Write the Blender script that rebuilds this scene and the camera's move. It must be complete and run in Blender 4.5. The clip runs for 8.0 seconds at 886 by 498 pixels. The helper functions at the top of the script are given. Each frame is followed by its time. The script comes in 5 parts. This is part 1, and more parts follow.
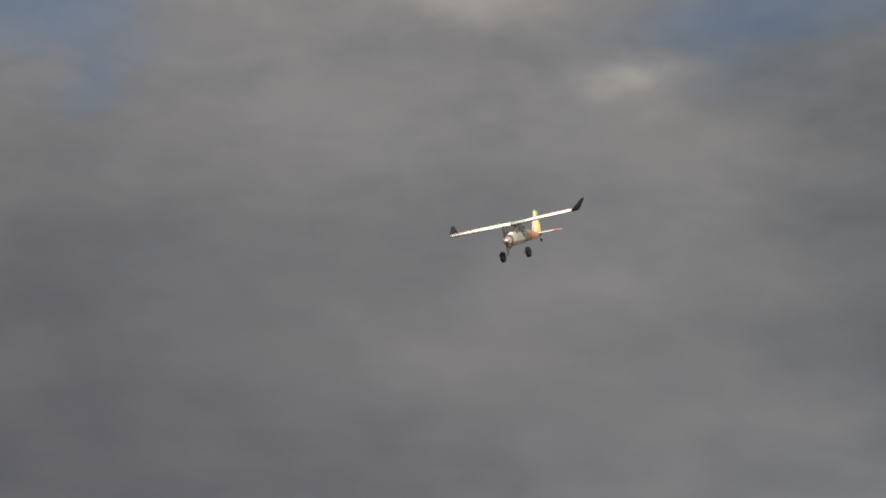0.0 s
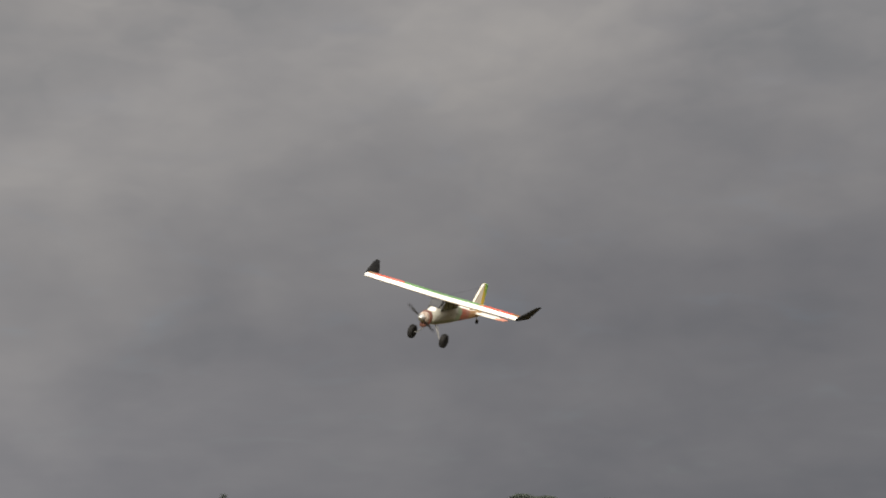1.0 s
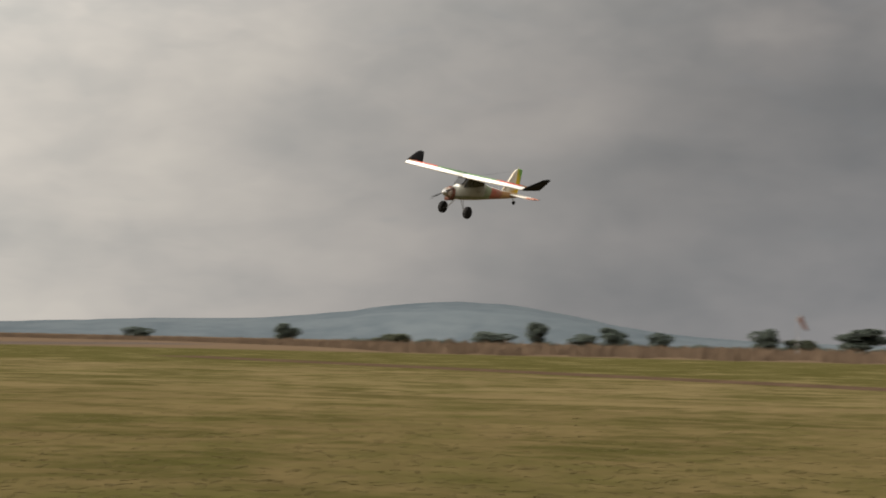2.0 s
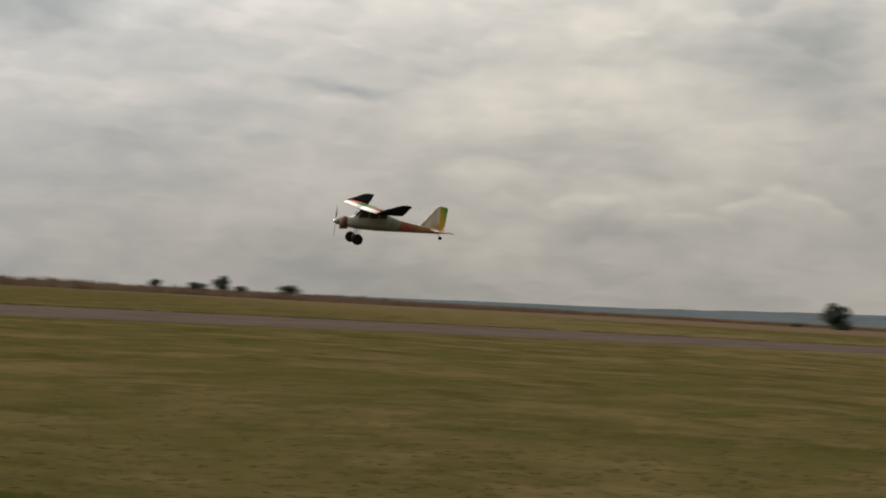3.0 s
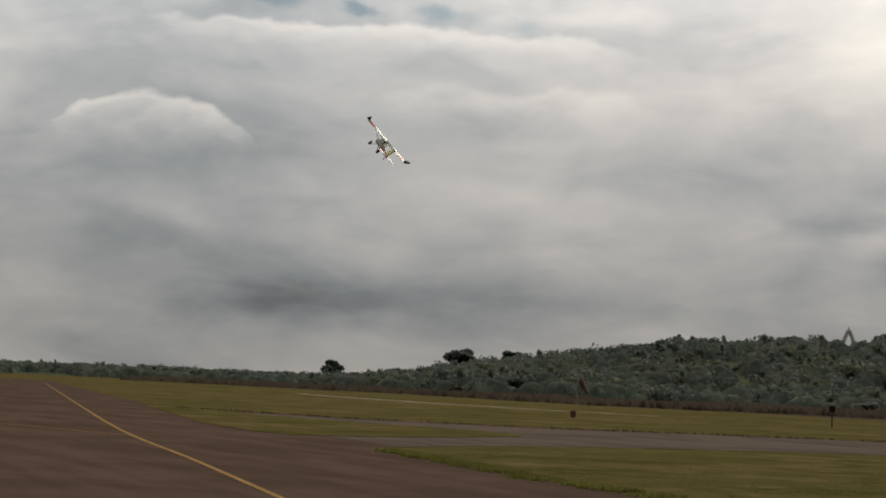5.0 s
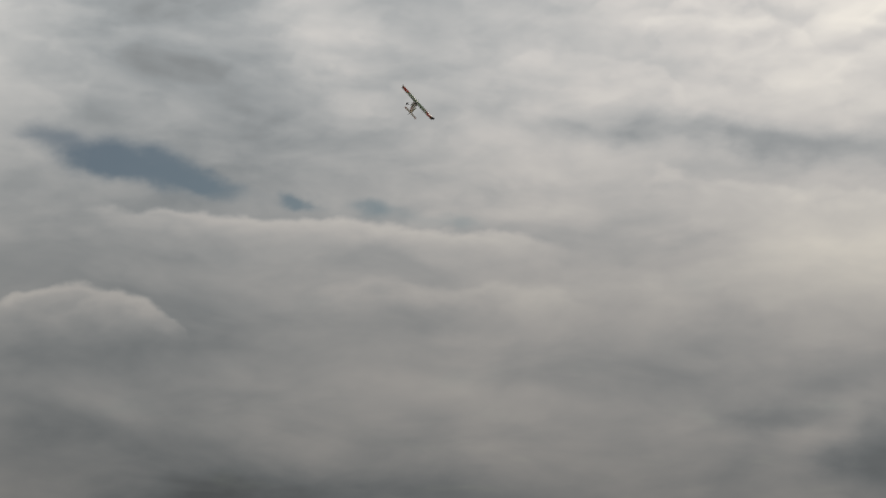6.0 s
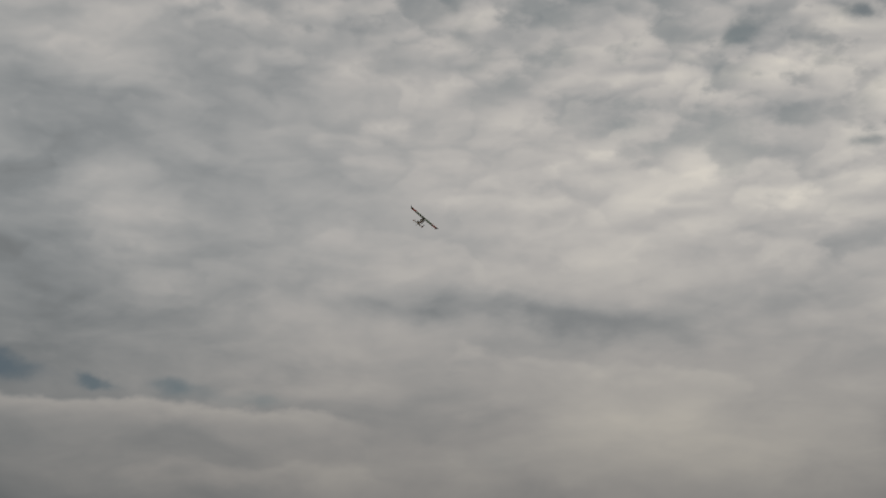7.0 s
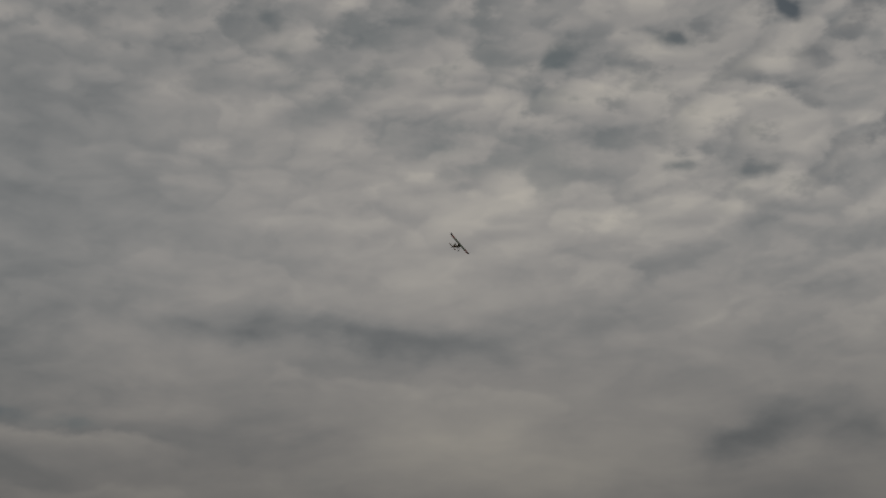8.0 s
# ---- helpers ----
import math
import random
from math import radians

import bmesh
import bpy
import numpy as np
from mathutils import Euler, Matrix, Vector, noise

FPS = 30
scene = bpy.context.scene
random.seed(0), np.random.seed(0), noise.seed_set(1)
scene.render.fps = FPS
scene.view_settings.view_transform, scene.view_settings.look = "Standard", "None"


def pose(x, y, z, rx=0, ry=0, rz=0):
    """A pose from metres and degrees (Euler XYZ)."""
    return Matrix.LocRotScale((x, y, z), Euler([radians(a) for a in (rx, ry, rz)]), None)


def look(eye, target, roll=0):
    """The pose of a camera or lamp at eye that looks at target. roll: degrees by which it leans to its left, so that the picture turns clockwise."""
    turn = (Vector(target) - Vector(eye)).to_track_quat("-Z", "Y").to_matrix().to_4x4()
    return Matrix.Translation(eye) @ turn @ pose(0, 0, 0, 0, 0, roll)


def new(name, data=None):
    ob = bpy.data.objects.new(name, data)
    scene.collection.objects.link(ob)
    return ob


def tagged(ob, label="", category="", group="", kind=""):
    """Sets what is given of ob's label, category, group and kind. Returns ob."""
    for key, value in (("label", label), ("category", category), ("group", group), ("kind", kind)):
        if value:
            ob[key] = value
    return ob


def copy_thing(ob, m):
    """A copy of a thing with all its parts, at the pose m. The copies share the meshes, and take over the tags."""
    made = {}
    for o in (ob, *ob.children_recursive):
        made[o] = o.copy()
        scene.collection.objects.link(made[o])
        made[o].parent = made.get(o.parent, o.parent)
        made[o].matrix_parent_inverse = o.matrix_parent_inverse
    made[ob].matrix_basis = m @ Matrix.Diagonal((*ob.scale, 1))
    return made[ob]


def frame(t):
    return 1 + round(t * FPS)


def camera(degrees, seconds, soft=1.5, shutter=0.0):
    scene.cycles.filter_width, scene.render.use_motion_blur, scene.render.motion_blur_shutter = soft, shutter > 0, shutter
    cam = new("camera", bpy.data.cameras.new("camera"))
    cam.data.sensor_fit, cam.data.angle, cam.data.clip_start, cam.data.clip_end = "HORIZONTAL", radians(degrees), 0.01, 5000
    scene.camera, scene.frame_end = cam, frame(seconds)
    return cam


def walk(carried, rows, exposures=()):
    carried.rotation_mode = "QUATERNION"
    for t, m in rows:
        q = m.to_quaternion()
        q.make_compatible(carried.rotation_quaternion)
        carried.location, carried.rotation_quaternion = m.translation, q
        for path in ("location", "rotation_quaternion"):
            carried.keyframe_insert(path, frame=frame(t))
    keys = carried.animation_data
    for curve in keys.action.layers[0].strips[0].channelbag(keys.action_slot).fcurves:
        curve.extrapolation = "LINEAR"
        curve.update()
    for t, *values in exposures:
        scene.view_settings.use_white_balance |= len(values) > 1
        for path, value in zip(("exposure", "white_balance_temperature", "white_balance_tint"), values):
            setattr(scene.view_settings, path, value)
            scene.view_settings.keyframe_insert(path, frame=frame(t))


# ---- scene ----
SECONDS = 8.0
cam = camera(29.3, SECONDS, soft=1.9, shutter=0.13)
EYE = Vector((0, 0, 1.65))


def bearing(az, el=0.0, r=1.0):
    """A way by its bearing (degrees, counter-clockwise from +y) and its height over the horizon."""
    a, e = radians(az), radians(el)
    return Vector((-math.sin(a) * math.cos(e), math.cos(a) * math.cos(e), math.sin(e))) * r


# seconds, bearing, tilt and lean of the standing camera
CAM = [(0.0, -151.84, 10.92, 0.8), (0.2, -146.74, 10.78, 0.8), (0.3, -143.88, 10.96, 0.8), (0.4, -140.54, 11.03, 0.8),
       (0.5, -136.85, 10.96, 0.8), (0.7, -128.45, 10.3, 0.8), (0.9, -120.43, 9.46, 0.8), (1.0, -116.89, 9.13, 0.8),
       (1.1, -112.88, 8.68, 0.8), (1.2, -108.64, 7.61, 0.8), (1.3, -103.7, 6.67, 0.8), (1.4, -99.07, 5.65, 0.75),
       (1.5, -94.3, 4.92, 0.66), (1.6, -89.18, 4.38, 0.75), (1.7, -84.2, 4.02, 0.9), (2.8, -25.7, 2.1, 2.97),
       (2.9, -19.84, 2.06, 3.36), (3.0, -13.91, 1.8, 3.19), (3.1, -6.99, 1.56, 2.52), (3.2, 0.0, 1.41, 2.26),
       (3.3, 6.98, 1.36, 1.77), (3.4, 13.41, 1.5, 2.09), (3.5, 19.25, 1.75, 2.06), (3.6, 25.28, 1.9, 2.29),
       (3.7, 30.52, 2.02, 2.16), (3.8, 35.54, 2.13, 2.24), (4.0, 43.6, 2.31, 3.18), (4.2, 50.93, 2.28, 3.17),
       (4.5, 59.12, 2.37, 2.62), (4.7, 63.83, 2.75, 2.56), (5.8, 64.77, 9.12, 2.85), (6.0, 63.53, 11.26, 2.28),
       (6.2, 62.67, 12.76, 1.68), (6.5, 60.55, 14.73, 2.5), (7.0, 56.8, 17.42, 0.5), (7.5, 53.67, 18.01, -0.08),
       (8.0, 50.38, 18.1, -1.05)]
walk(cam, [(t, look(EYE, EYE + bearing(az, el), lean)) for t, az, el, lean in CAM],
     exposures=[(0.0, 0.72), (0.5, 0.9), (1.0, 1.05), (1.5, 0.88), (1.7, 0.85), (2.8, 0.25), (3.2, 0.0), (4.7, -0.05), (5.8, -0.75), (6.0, -0.9), (6.5, -1.15), (7.0, -1.4), (7.5, -1.68), (8.0, -2.07)])

# ---- world and sun ----
SUN_AZ, SUN_EL = 51.2, 20.5


class Graph:
    """Short-hand for node trees."""

    def __init__(self, tree):
        self.t = tree
        tree.nodes.clear()

    def n(self, kind, **kw):
        node = self.t.nodes.new(kind)
        for k, v in kw.items():
            if k == "operation":
                node.operation = v
            elif k == "noise_dimensions":
                node.noise_dimensions = v
            elif k == "data_type":
                node.data_type = v
            elif k == "blend_type":
                node.blend_type = v
            elif k == "sky_type":
                node.sky_type = v
        return node

    def put(self, socket, v):
        if isinstance(v, bpy.types.NodeSocket):
            self.t.links.new(v, socket)
        elif v is not None:
            socket.default_value = v

    def math(self, op, a, b=None, c=None, clamp=False):
        m = self.n("ShaderNodeMath", operation=op)
        m.use_clamp = clamp
        for s, v in zip(m.inputs, (a, b, c)):
            self.put(s, v)
        return m.outputs[0]

    def vec(self, op, a, b=None):
        m = self.n("ShaderNodeVectorMath", operation=op)
        self.put(m.inputs[0], a)
        if b is not None:
            self.put(m.inputs[1], b)
        return m.outputs["Value"] if op in ("DOT_PRODUCT", "LENGTH") else m.outputs["Vector"]

    def join(self, x, y, z=0.0):
        m = self.n("ShaderNodeCombineXYZ")
        for s, v in zip(m.inputs, (x, y, z)):
            self.put(s, v)
        return m.outputs[0]

    def noise(self, p, scale, detail=4.0, rough=0.55, distort=0.0):
        m = self.n("ShaderNodeTexNoise")
        self.put(m.inputs["Vector"], p)
        for k, v in (("Scale", scale), ("Detail", detail), ("Roughness", rough), ("Distortion", distort)):
            m.inputs[k].default_value = v
        return m.outputs["Fac"]

    def step(self, v, lo, hi, a=0.0, b=1.0):
        m = self.n("ShaderNodeMapRange")
        m.interpolation_type = "SMOOTHSTEP"
        for s, x in zip(m.inputs, (v, lo, hi, a, b)):
            self.put(s, x)
        return m.outputs["Result"]

    def ramp(self, v, stops):
        m = self.n("ShaderNodeValToRGB")
        self.put(m.inputs["Fac"], v)
        while len(m.color_ramp.elements) < len(stops):
            m.color_ramp.elements.new(0.5)
        for e, (p, col) in zip(m.color_ramp.elements, stops):
            e.position, e.color = p, (*(col if isinstance(col, tuple) else (col, col, col)), 1)
        return m.outputs["Color"]

    def mix(self, f, a, b, how="MIX"):
        m = self.n("ShaderNodeMix", data_type="RGBA", blend_type=how)
        self.put(m.inputs["Factor"], f)
        for s, v in ((m.inputs[6], a), (m.inputs[7], b)):
            self.put(s, (*v, 1) if isinstance(v, tuple) and len(v) == 3 else v)
        return m.outputs[2]


def make_world():
    world = bpy.data.worlds.new("cloudy_sky")
    scene.world = world
    world.use_nodes = True
    g = Graph(world.node_tree)
    way = g.n("ShaderNodeTexCoord").outputs["Generated"]
    sep = g.n("ShaderNodeSeparateXYZ")
    g.put(sep.inputs[0], way)
    x, y, z = sep.outputs
    deg = 180 / math.pi
    az0 = g.math("MULTIPLY", g.math("ARCTAN2", g.math("MULTIPLY", x, -1.0), y), deg)
    el0 = g.math("MULTIPLY", g.math("ARCSINE", z), deg)
    # the cloud deck, flattened towards the horizon
    up = g.math("ADD", g.math("MAXIMUM", z, 0.0), 0.24)
    deck = g.join(g.math("DIVIDE", x, up), g.math("DIVIDE", y, up), 0.0)
    warp = g.noise(deck, 1.1, 3.0, 0.5)
    bent = g.vec("ADD", deck, g.join(g.math("MULTIPLY", warp, 0.7), g.math("MULTIPLY", warp, 0.4), 0.0))
    big = g.noise(bent, 1.2, 4.0, 0.5)
    mid = g.noise(bent, 7.0, 4.0, 0.5, 0.1)
    ball = g.join(g.math("MULTIPLY", az0, 0.1), g.math("MULTIPLY", el0, 0.16), 0.0)
    curl = g.noise(ball, 5.0, 4.0, 0.55)
    swirl = g.vec("ADD", ball, g.join(g.math("MULTIPLY", curl, 0.42), g.math("MULTIPLY", mid, 0.36), 0.0))

    def heaps(p, scale):
        """Rounded heaps of cloud."""
        cell = g.n("ShaderNodeTexVoronoi")
        cell.feature = "SMOOTH_F1"
        g.put(cell.inputs["Vector"], p)
        cell.inputs["Scale"].default_value, cell.inputs["Smoothness"].default_value = scale, 0.45
        return g.math("SUBTRACT", 0.42, cell.outputs["Distance"])

    # heaps catch the light on their upper rims and are greyer below
    puff, small = heaps(swirl, 5.2), heaps(swirl, 11.0)
    rims = g.math("SUBTRACT", puff, heaps(g.vec("ADD", swirl, (0.012, 0.055, 0.0)), 5.2))
    rims = g.math("MULTIPLY_ADD", g.math("SUBTRACT", small, heaps(g.vec("ADD", swirl, (0.006, 0.03, 0.0)), 11.0)), 0.4, rims)
    fold = g.noise(g.join(g.math("MULTIPLY", az0, 0.07), g.math("MULTIPLY", el0, 0.2), 3.0), 2.6, 4.0, 0.5, 0.5)
    veil = g.noise(ball, 1.4, 4.0, 0.5, 0.2)
    bulge = g.math("ABSOLUTE", g.math("MULTIPLY_ADD", g.noise(ball, 1.7, 4.0, 0.5, 0.2), 2.0, -1.0))
    # wobbling bearings for the single clouds
    wob = g.n("ShaderNodeTexNoise")
    g.put(wob.inputs["Vector"], ball)
    wob.inputs["Scale"].default_value, wob.inputs["Detail"].default_value, wob.inputs["Roughness"].default_value = 4.5, 5.0, 0.5
    ws = g.n("ShaderNodeSeparateXYZ")
    g.put(ws.inputs[0], wob.outputs["Color"])
    az = g.math("MULTIPLY_ADD", g.math("SUBTRACT", ws.outputs[0], 0.5), 3.0, az0)
    el = g.math("MULTIPLY_ADD", g.math("SUBTRACT", ws.outputs[1], 0.5), 1.5, el0)

    def patch(a, e, wa, we, lean=0.0, soft=0.8):
        da = g.math("SUBTRACT", az, a)
        de = g.math("SUBTRACT", el, e)
        if lean:
            de = g.math("MULTIPLY_ADD", da, -lean, de)
        r = g.math("ADD", g.math("POWER", g.math("ABSOLUTE", g.math("DIVIDE", da, wa)), 2.0),
                   g.math("POWER", g.math("ABSOLUTE", g.math("DIVIDE", de, we)), 2.0))
        if soft >= 0.8:
            return g.math("EXPONENT", g.math("MULTIPLY", r, -0.9))
        return g.step(r, 0.9 - soft, 1.0 + 1.2 * soft, 1.0, 0.0)

    def total(rows):
        out = None
        for row in rows:
            v = g.math("MULTIPLY", patch(*row[:-1]), row[-1])
            out = v if out is None else g.math("ADD", out, v)
        return out

    def bank(a, e, wa, drop, lean, bow, strength):
        """A cloud bank, crisp along its upper edge and fading downwards."""
        da = g.math("SUBTRACT", az, a)
        across = g.math("POWER", g.math("ABSOLUTE", g.math("DIVIDE", da, wa)), 2.0)
        below = g.math("SUBTRACT", g.math("MULTIPLY_ADD", da, lean, e), el)
        below = g.math("MULTIPLY_ADD", g.math("MULTIPLY", across, across), -bow, below)
        fade = g.math("EXPONENT", g.math("MULTIPLY", g.math("MAXIMUM", below, 0.0), -1.0 / drop))
        side = g.step(across, 1.6, 0.5)
        return g.math("MULTIPLY", g.math("MULTIPLY", g.step(below, -0.12, 0.22), g.math("MULTIPLY", fade, side)), strength)

    # the deck glows where the sun stands behind it
    s = g.vec("DOT_PRODUCT", way, tuple(bearing(SUN_AZ, 30)))
    glow = g.ramp(g.math("MULTIPLY_ADD", s, 0.5, 0.5), SKY_GLOW)
    sunny = g.step(s, -0.6, 0.5)
    tone = g.math("ADD", g.math("MULTIPLY", g.math("SUBTRACT", big, 0.5), 0.42), g.math("MULTIPLY", g.math("SUBTRACT", veil, 0.5), g.math("MULTIPLY_ADD", sunny, -0.22, 0.6)))
    heaped = g.step(g.math("MULTIPLY_ADD", az0, -0.35, el0), -3.5, 8.5, 0.3, 1.0)
    rough = g.math("ADD", g.math("MULTIPLY", g.math("SUBTRACT", mid, 0.5), 0.2), g.math("MULTIPLY", g.math("MULTIPLY_ADD", puff, 0.22, g.math("MULTIPLY", rims, 0.5)), heaped))
    tone = g.math("ADD", tone, g.math("MULTIPLY", rough, g.math("MULTIPLY", g.step(el0, 6.0, 19.0, 0.3, 1.1), g.math("MULTIPLY_ADD", sunny, 0.8, 0.2))))
    tone = g.math("ADD", tone, g.math("MULTIPLY", g.math("SUBTRACT", bulge, 0.2), g.math("MULTIPLY_ADD", sunny, 0.1, 0.12)))
    tone = g.math("ADD", tone, g.math("MULTIPLY", g.math("SUBTRACT", fold, 0.5), g.math("MULTIPLY", sunny, 0.5)))
    tone = g.math("ADD", tone, total(BRIGHT))
    tone = g.math("SUBTRACT", tone, total(DARK))
    for row in BANKS:
        tone = g.math("ADD", tone, bank(*row))
    near = g.math("MULTIPLY_ADD", sunny, -0.42, 1.2)
    high = g.step(el0, 0.0, 9.0, near, g.math("MULTIPLY_ADD", sunny, 0.3, 1.0))
    high = g.math("MULTIPLY", high, g.math("MULTIPLY_ADD", g.math("MULTIPLY", g.step(el0, 7.0, 20.0), sunny), 1.15, 1.0))
    lum = g.math("MULTIPLY", g.math("MAXIMUM", g.math("MULTIPLY_ADD", tone, 0.95, 1.0), 0.4), high)
    tint = g.ramp(g.math("MULTIPLY_ADD", tone, 0.9, 0.5), [(0.1, (0.9, 0.952, 0.992)), (0.5, (1.012, 0.98, 0.955)), (0.9, (1.06, 1.0, 0.91))])
    cloud = g.mix(1.0, g.mix(1.0, glow, tint, "MULTIPLY"), g.join(lum, lum, lum), "MULTIPLY")
    sky = g.n("ShaderNodeTexSky", sky_type="NISHITA")
    sky.sun_disc, sky.sun_elevation, sky.sun_rotation = False, radians(SUN_EL), radians(-SUN_AZ)
    blue = g.mix(1.0, sky.outputs["Color"], (0.0212, 0.0287, 0.0355), "MULTIPLY")
    holes = g.step(g.math("MULTIPLY_ADD", g.math("SUBTRACT", mid, 0.5), 0.8, g.math("MULTIPLY", total(HOLES), 1.25)), 0.02, 0.95, 0.0, g.math("MULTIPLY_ADD", sunny, 0.36, 0.5))
    gaps = g.math("MULTIPLY", g.step(g.math("MULTIPLY_ADD", puff, 0.25, curl), 0.52, 0.28), g.math("MULTIPLY", g.step(heaped, 0.45, 0.95), g.step(el0, 17.0, 21.0)))
    holes = g.math("MAXIMUM", holes, g.math("MULTIPLY", g.math("MULTIPLY", gaps, sunny), 0.42))
    col = g.mix(holes, cloud, blue)
    back = g.n("ShaderNodeBackground")
    g.put(back.inputs["Color"], col)
    out = g.n("ShaderNodeOutputWorld")
    g.t.links.new(back.outputs[0], out.inputs["Surface"])


# how bright the deck is from away from the sun (0) to towards it (1)
SKY_GLOW = [(0.0, (0.0445, 0.0465, 0.052)), (0.05, (0.0525, 0.0545, 0.0605)), (0.11, (0.081, 0.0825, 0.09)), (0.17, (0.134, 0.134, 0.138)), (0.26, (0.145, 0.143, 0.142)), (0.5, (0.42, 0.404, 0.37)), (0.69, (0.442, 0.429, 0.394)), (0.8, (0.5, 0.492, 0.47)), (0.93, (0.463, 0.46, 0.447)), (1.0, (0.41, 0.407, 0.4))]
# single clouds, broad tones: bearing, height, half width, half height, lean, softness, strength
BRIGHT_EAST = [(-116.0, 8.5, 7.0, 5.0, 0.0, 1.0, 0.15), (-158.3, 16.7, 1.4, 0.7, 0.0, 0.9, 0.5), (-153.0, 19.4, 3.0, 0.9, 0.0, 1.0, 0.5), (-163.0, 14.0, 4.0, 1.6, 0.15, 1.0, 0.1), (-119.0, 16.3, 5.0, 2.0, 0.0, 1.0, 0.22), (-105.6, 11.5, 5.0, 1.5, 0.0, 1.0, 0.08), (-95.4, 13.4, 2.4, 1.2, 0.15, 0.9, 0.62), (-96.6, 10.6, 0.6, 0.5, 0.0, 0.9, 0.2), (-80.5, 10.7, 1.6, 0.8, 0.0, 0.9, 0.25)]
BRIGHT_NORTH = [(-20.9, 4.0, 2.0, 0.6, 0.0, 0.9, 0.15), (19.2, 10.0, 1.4, 1.0, 0.0, 0.9, 0.6), (22.8, 8.6, 2.6, 0.8, 0.1, 0.9, 0.4), (26.5, 7.0, 3.0, 1.0, 0.2, 0.9, 0.25), (15.5, 8.2, 2.0, 1.0, 0.0, 0.9, 0.25), (14.2, 8.2, 3.0, 1.2, 0.0, 0.9, 0.35)]
BRIGHT_WEST_LOW = [(49.0, 9.2, 7.0, 2.0, 0.0, 1.0, 0.12), (39.0, 6.6, 1.4, 0.8, 0.3, 0.9, 0.3), (53.0, 10.0, 5.0, 1.6, 0.0, 1.0, 0.25), (46.0, 10.4, 5.0, 1.8, 0.0, 1.0, 0.3), (49.7, 6.2, 2.0, 0.9, -0.5, 0.9, 0.25)]
BRIGHT_WEST_HIGH = [(50.0, 18.5, 4.5, 2.6, 0.0, 1.0, 0.16), (44.0, 21.0, 7.0, 3.5, 0.1, 1.0, 0.12)]
BRIGHT_SOUTH_WEST = [(67.5, 11.0, 3.0, 1.6, 0.0, 1.0, 0.2)]
BRIGHT = BRIGHT_EAST + BRIGHT_NORTH + BRIGHT_WEST_LOW + BRIGHT_WEST_HIGH + BRIGHT_SOUTH_WEST
# the broad patch at -167 puts a lens's corner darkening into the sky
DARK_EAST = [(-79.0, 5.0, 9.0, 9.0, 0.0, 1.0, 0.15), (-167.0, 12.0, 7.0, 9.0, 0.0, 1.0, 0.35), (-88.4, 8.4, 5.0, 1.0, 0.0, 0.9, 0.15)]
DARK_NORTH = [(-20.7, 4.5, 1.2, 0.4, 0.0, 0.9, 0.14), (-25.5, 9.3, 3.5, 1.6, 0.0, 1.0, 0.32), (-0.2, 9.2, 2.5, 1.0, 0.0, 0.9, 0.3), (-14.0, 8.4, 5.0, 0.6, 0.0, 0.9, 0.12), (4.5, 8.6, 4.5, 1.1, 0.0, 0.9, 0.26), (20.6, 7.8, 2.2, 0.9, 0.3, 0.9, 0.28), (8.2, 9.0, 3.6, 1.2, 0.0, 0.9, 0.28), (-28.6, 7.2, 2.4, 0.5, 0.0, 0.9, 0.12)]
DARK_WEST_LOW = [(42.0, 3.8, 9.0, 2.2, 0.0, 1.0, 0.13), (56.0, 8.2, 16.0, 2.2, 0.0, 1.0, 0.18), (36.4, 11.5, 1.2, 0.8, -0.1, 0.9, 0.3), (52.1, 5.9, 1.7, 0.45, 0.0, 0.9, 0.22), (49.3, 4.8, 1.6, 1.5, 0.0, 0.9, 0.2), (40.1, 11.3, 1.6, 0.6, -0.35, 0.9, 0.4), (46.0, 9.6, 7.0, 1.0, 0.0, 0.9, 0.15), (47.9, 4.5, 2.2, 1.4, 0.0, 0.9, 0.15), (43.7, 6.6, 2.4, 0.7, 0.1, 0.9, 0.2)]
DARK_WEST_HIGH = [(56.9, 15.4, 0.9, 0.55, 0.1, 0.9, 0.22), (53.5, 15.2, 3.0, 0.5, 0.15, 0.9, 0.27), (49.6, 14.6, 2.2, 0.45, 0.12, 0.9, 0.17), (50.4, 21.9, 1.3, 0.45, 0.1, 0.9, 0.22), (45.2, 21.6, 0.8, 0.4, 0.0, 0.9, 0.15), (44.0, 20.3, 1.6, 0.3, 0.0, 0.9, 0.14)]
DARK_SOUTH_WEST = [(71.0, 4.2, 4.0, 2.6, 0.0, 1.0, 0.12), (74.8, 7.3, 3.4, 0.7, 0.0, 0.9, 0.15), (72.0, 16.5, 7.5, 8.0, 0.0, 1.0, 0.42), (66.0, 22.0, 6.0, 6.0, 0.0, 1.0, 0.1), (76.5, 5.0, 5.0, 3.0, 0.0, 1.0, 0.25), (66.0, 11.5, 4.0, 1.0, 0.0, 1.0, 0.1), (68.0, 18.5, 2.5, 1.5, 0.0, 1.0, -0.2), (59.3, 15.5, 1.8, 0.3, 0.1, 0.9, 0.12), (63.1, 9.0, 2.2, 0.5, 0.05, 0.9, 0.16), (64.0, 5.5, 3.0, 1.0, 0.0, 0.9, 0.14), (74.6, 4.7, 2.0, 0.6, 0.1, 0.9, 0.15), (63.5, 11.0, 4.0, 0.9, 0.0, 0.9, 0.12), (60.6, 20.7, 0.9, 0.5, 0.0, 0.9, 0.1), (65.0, 3.0, 7.0, 0.9, 0.0, 0.9, 0.25), (71.0, 2.6, 3.0, 0.8, 0.0, 0.9, 0.25)]
DARK = DARK_EAST + DARK_NORTH + DARK_WEST_LOW + DARK_WEST_HIGH + DARK_SOUTH_WEST
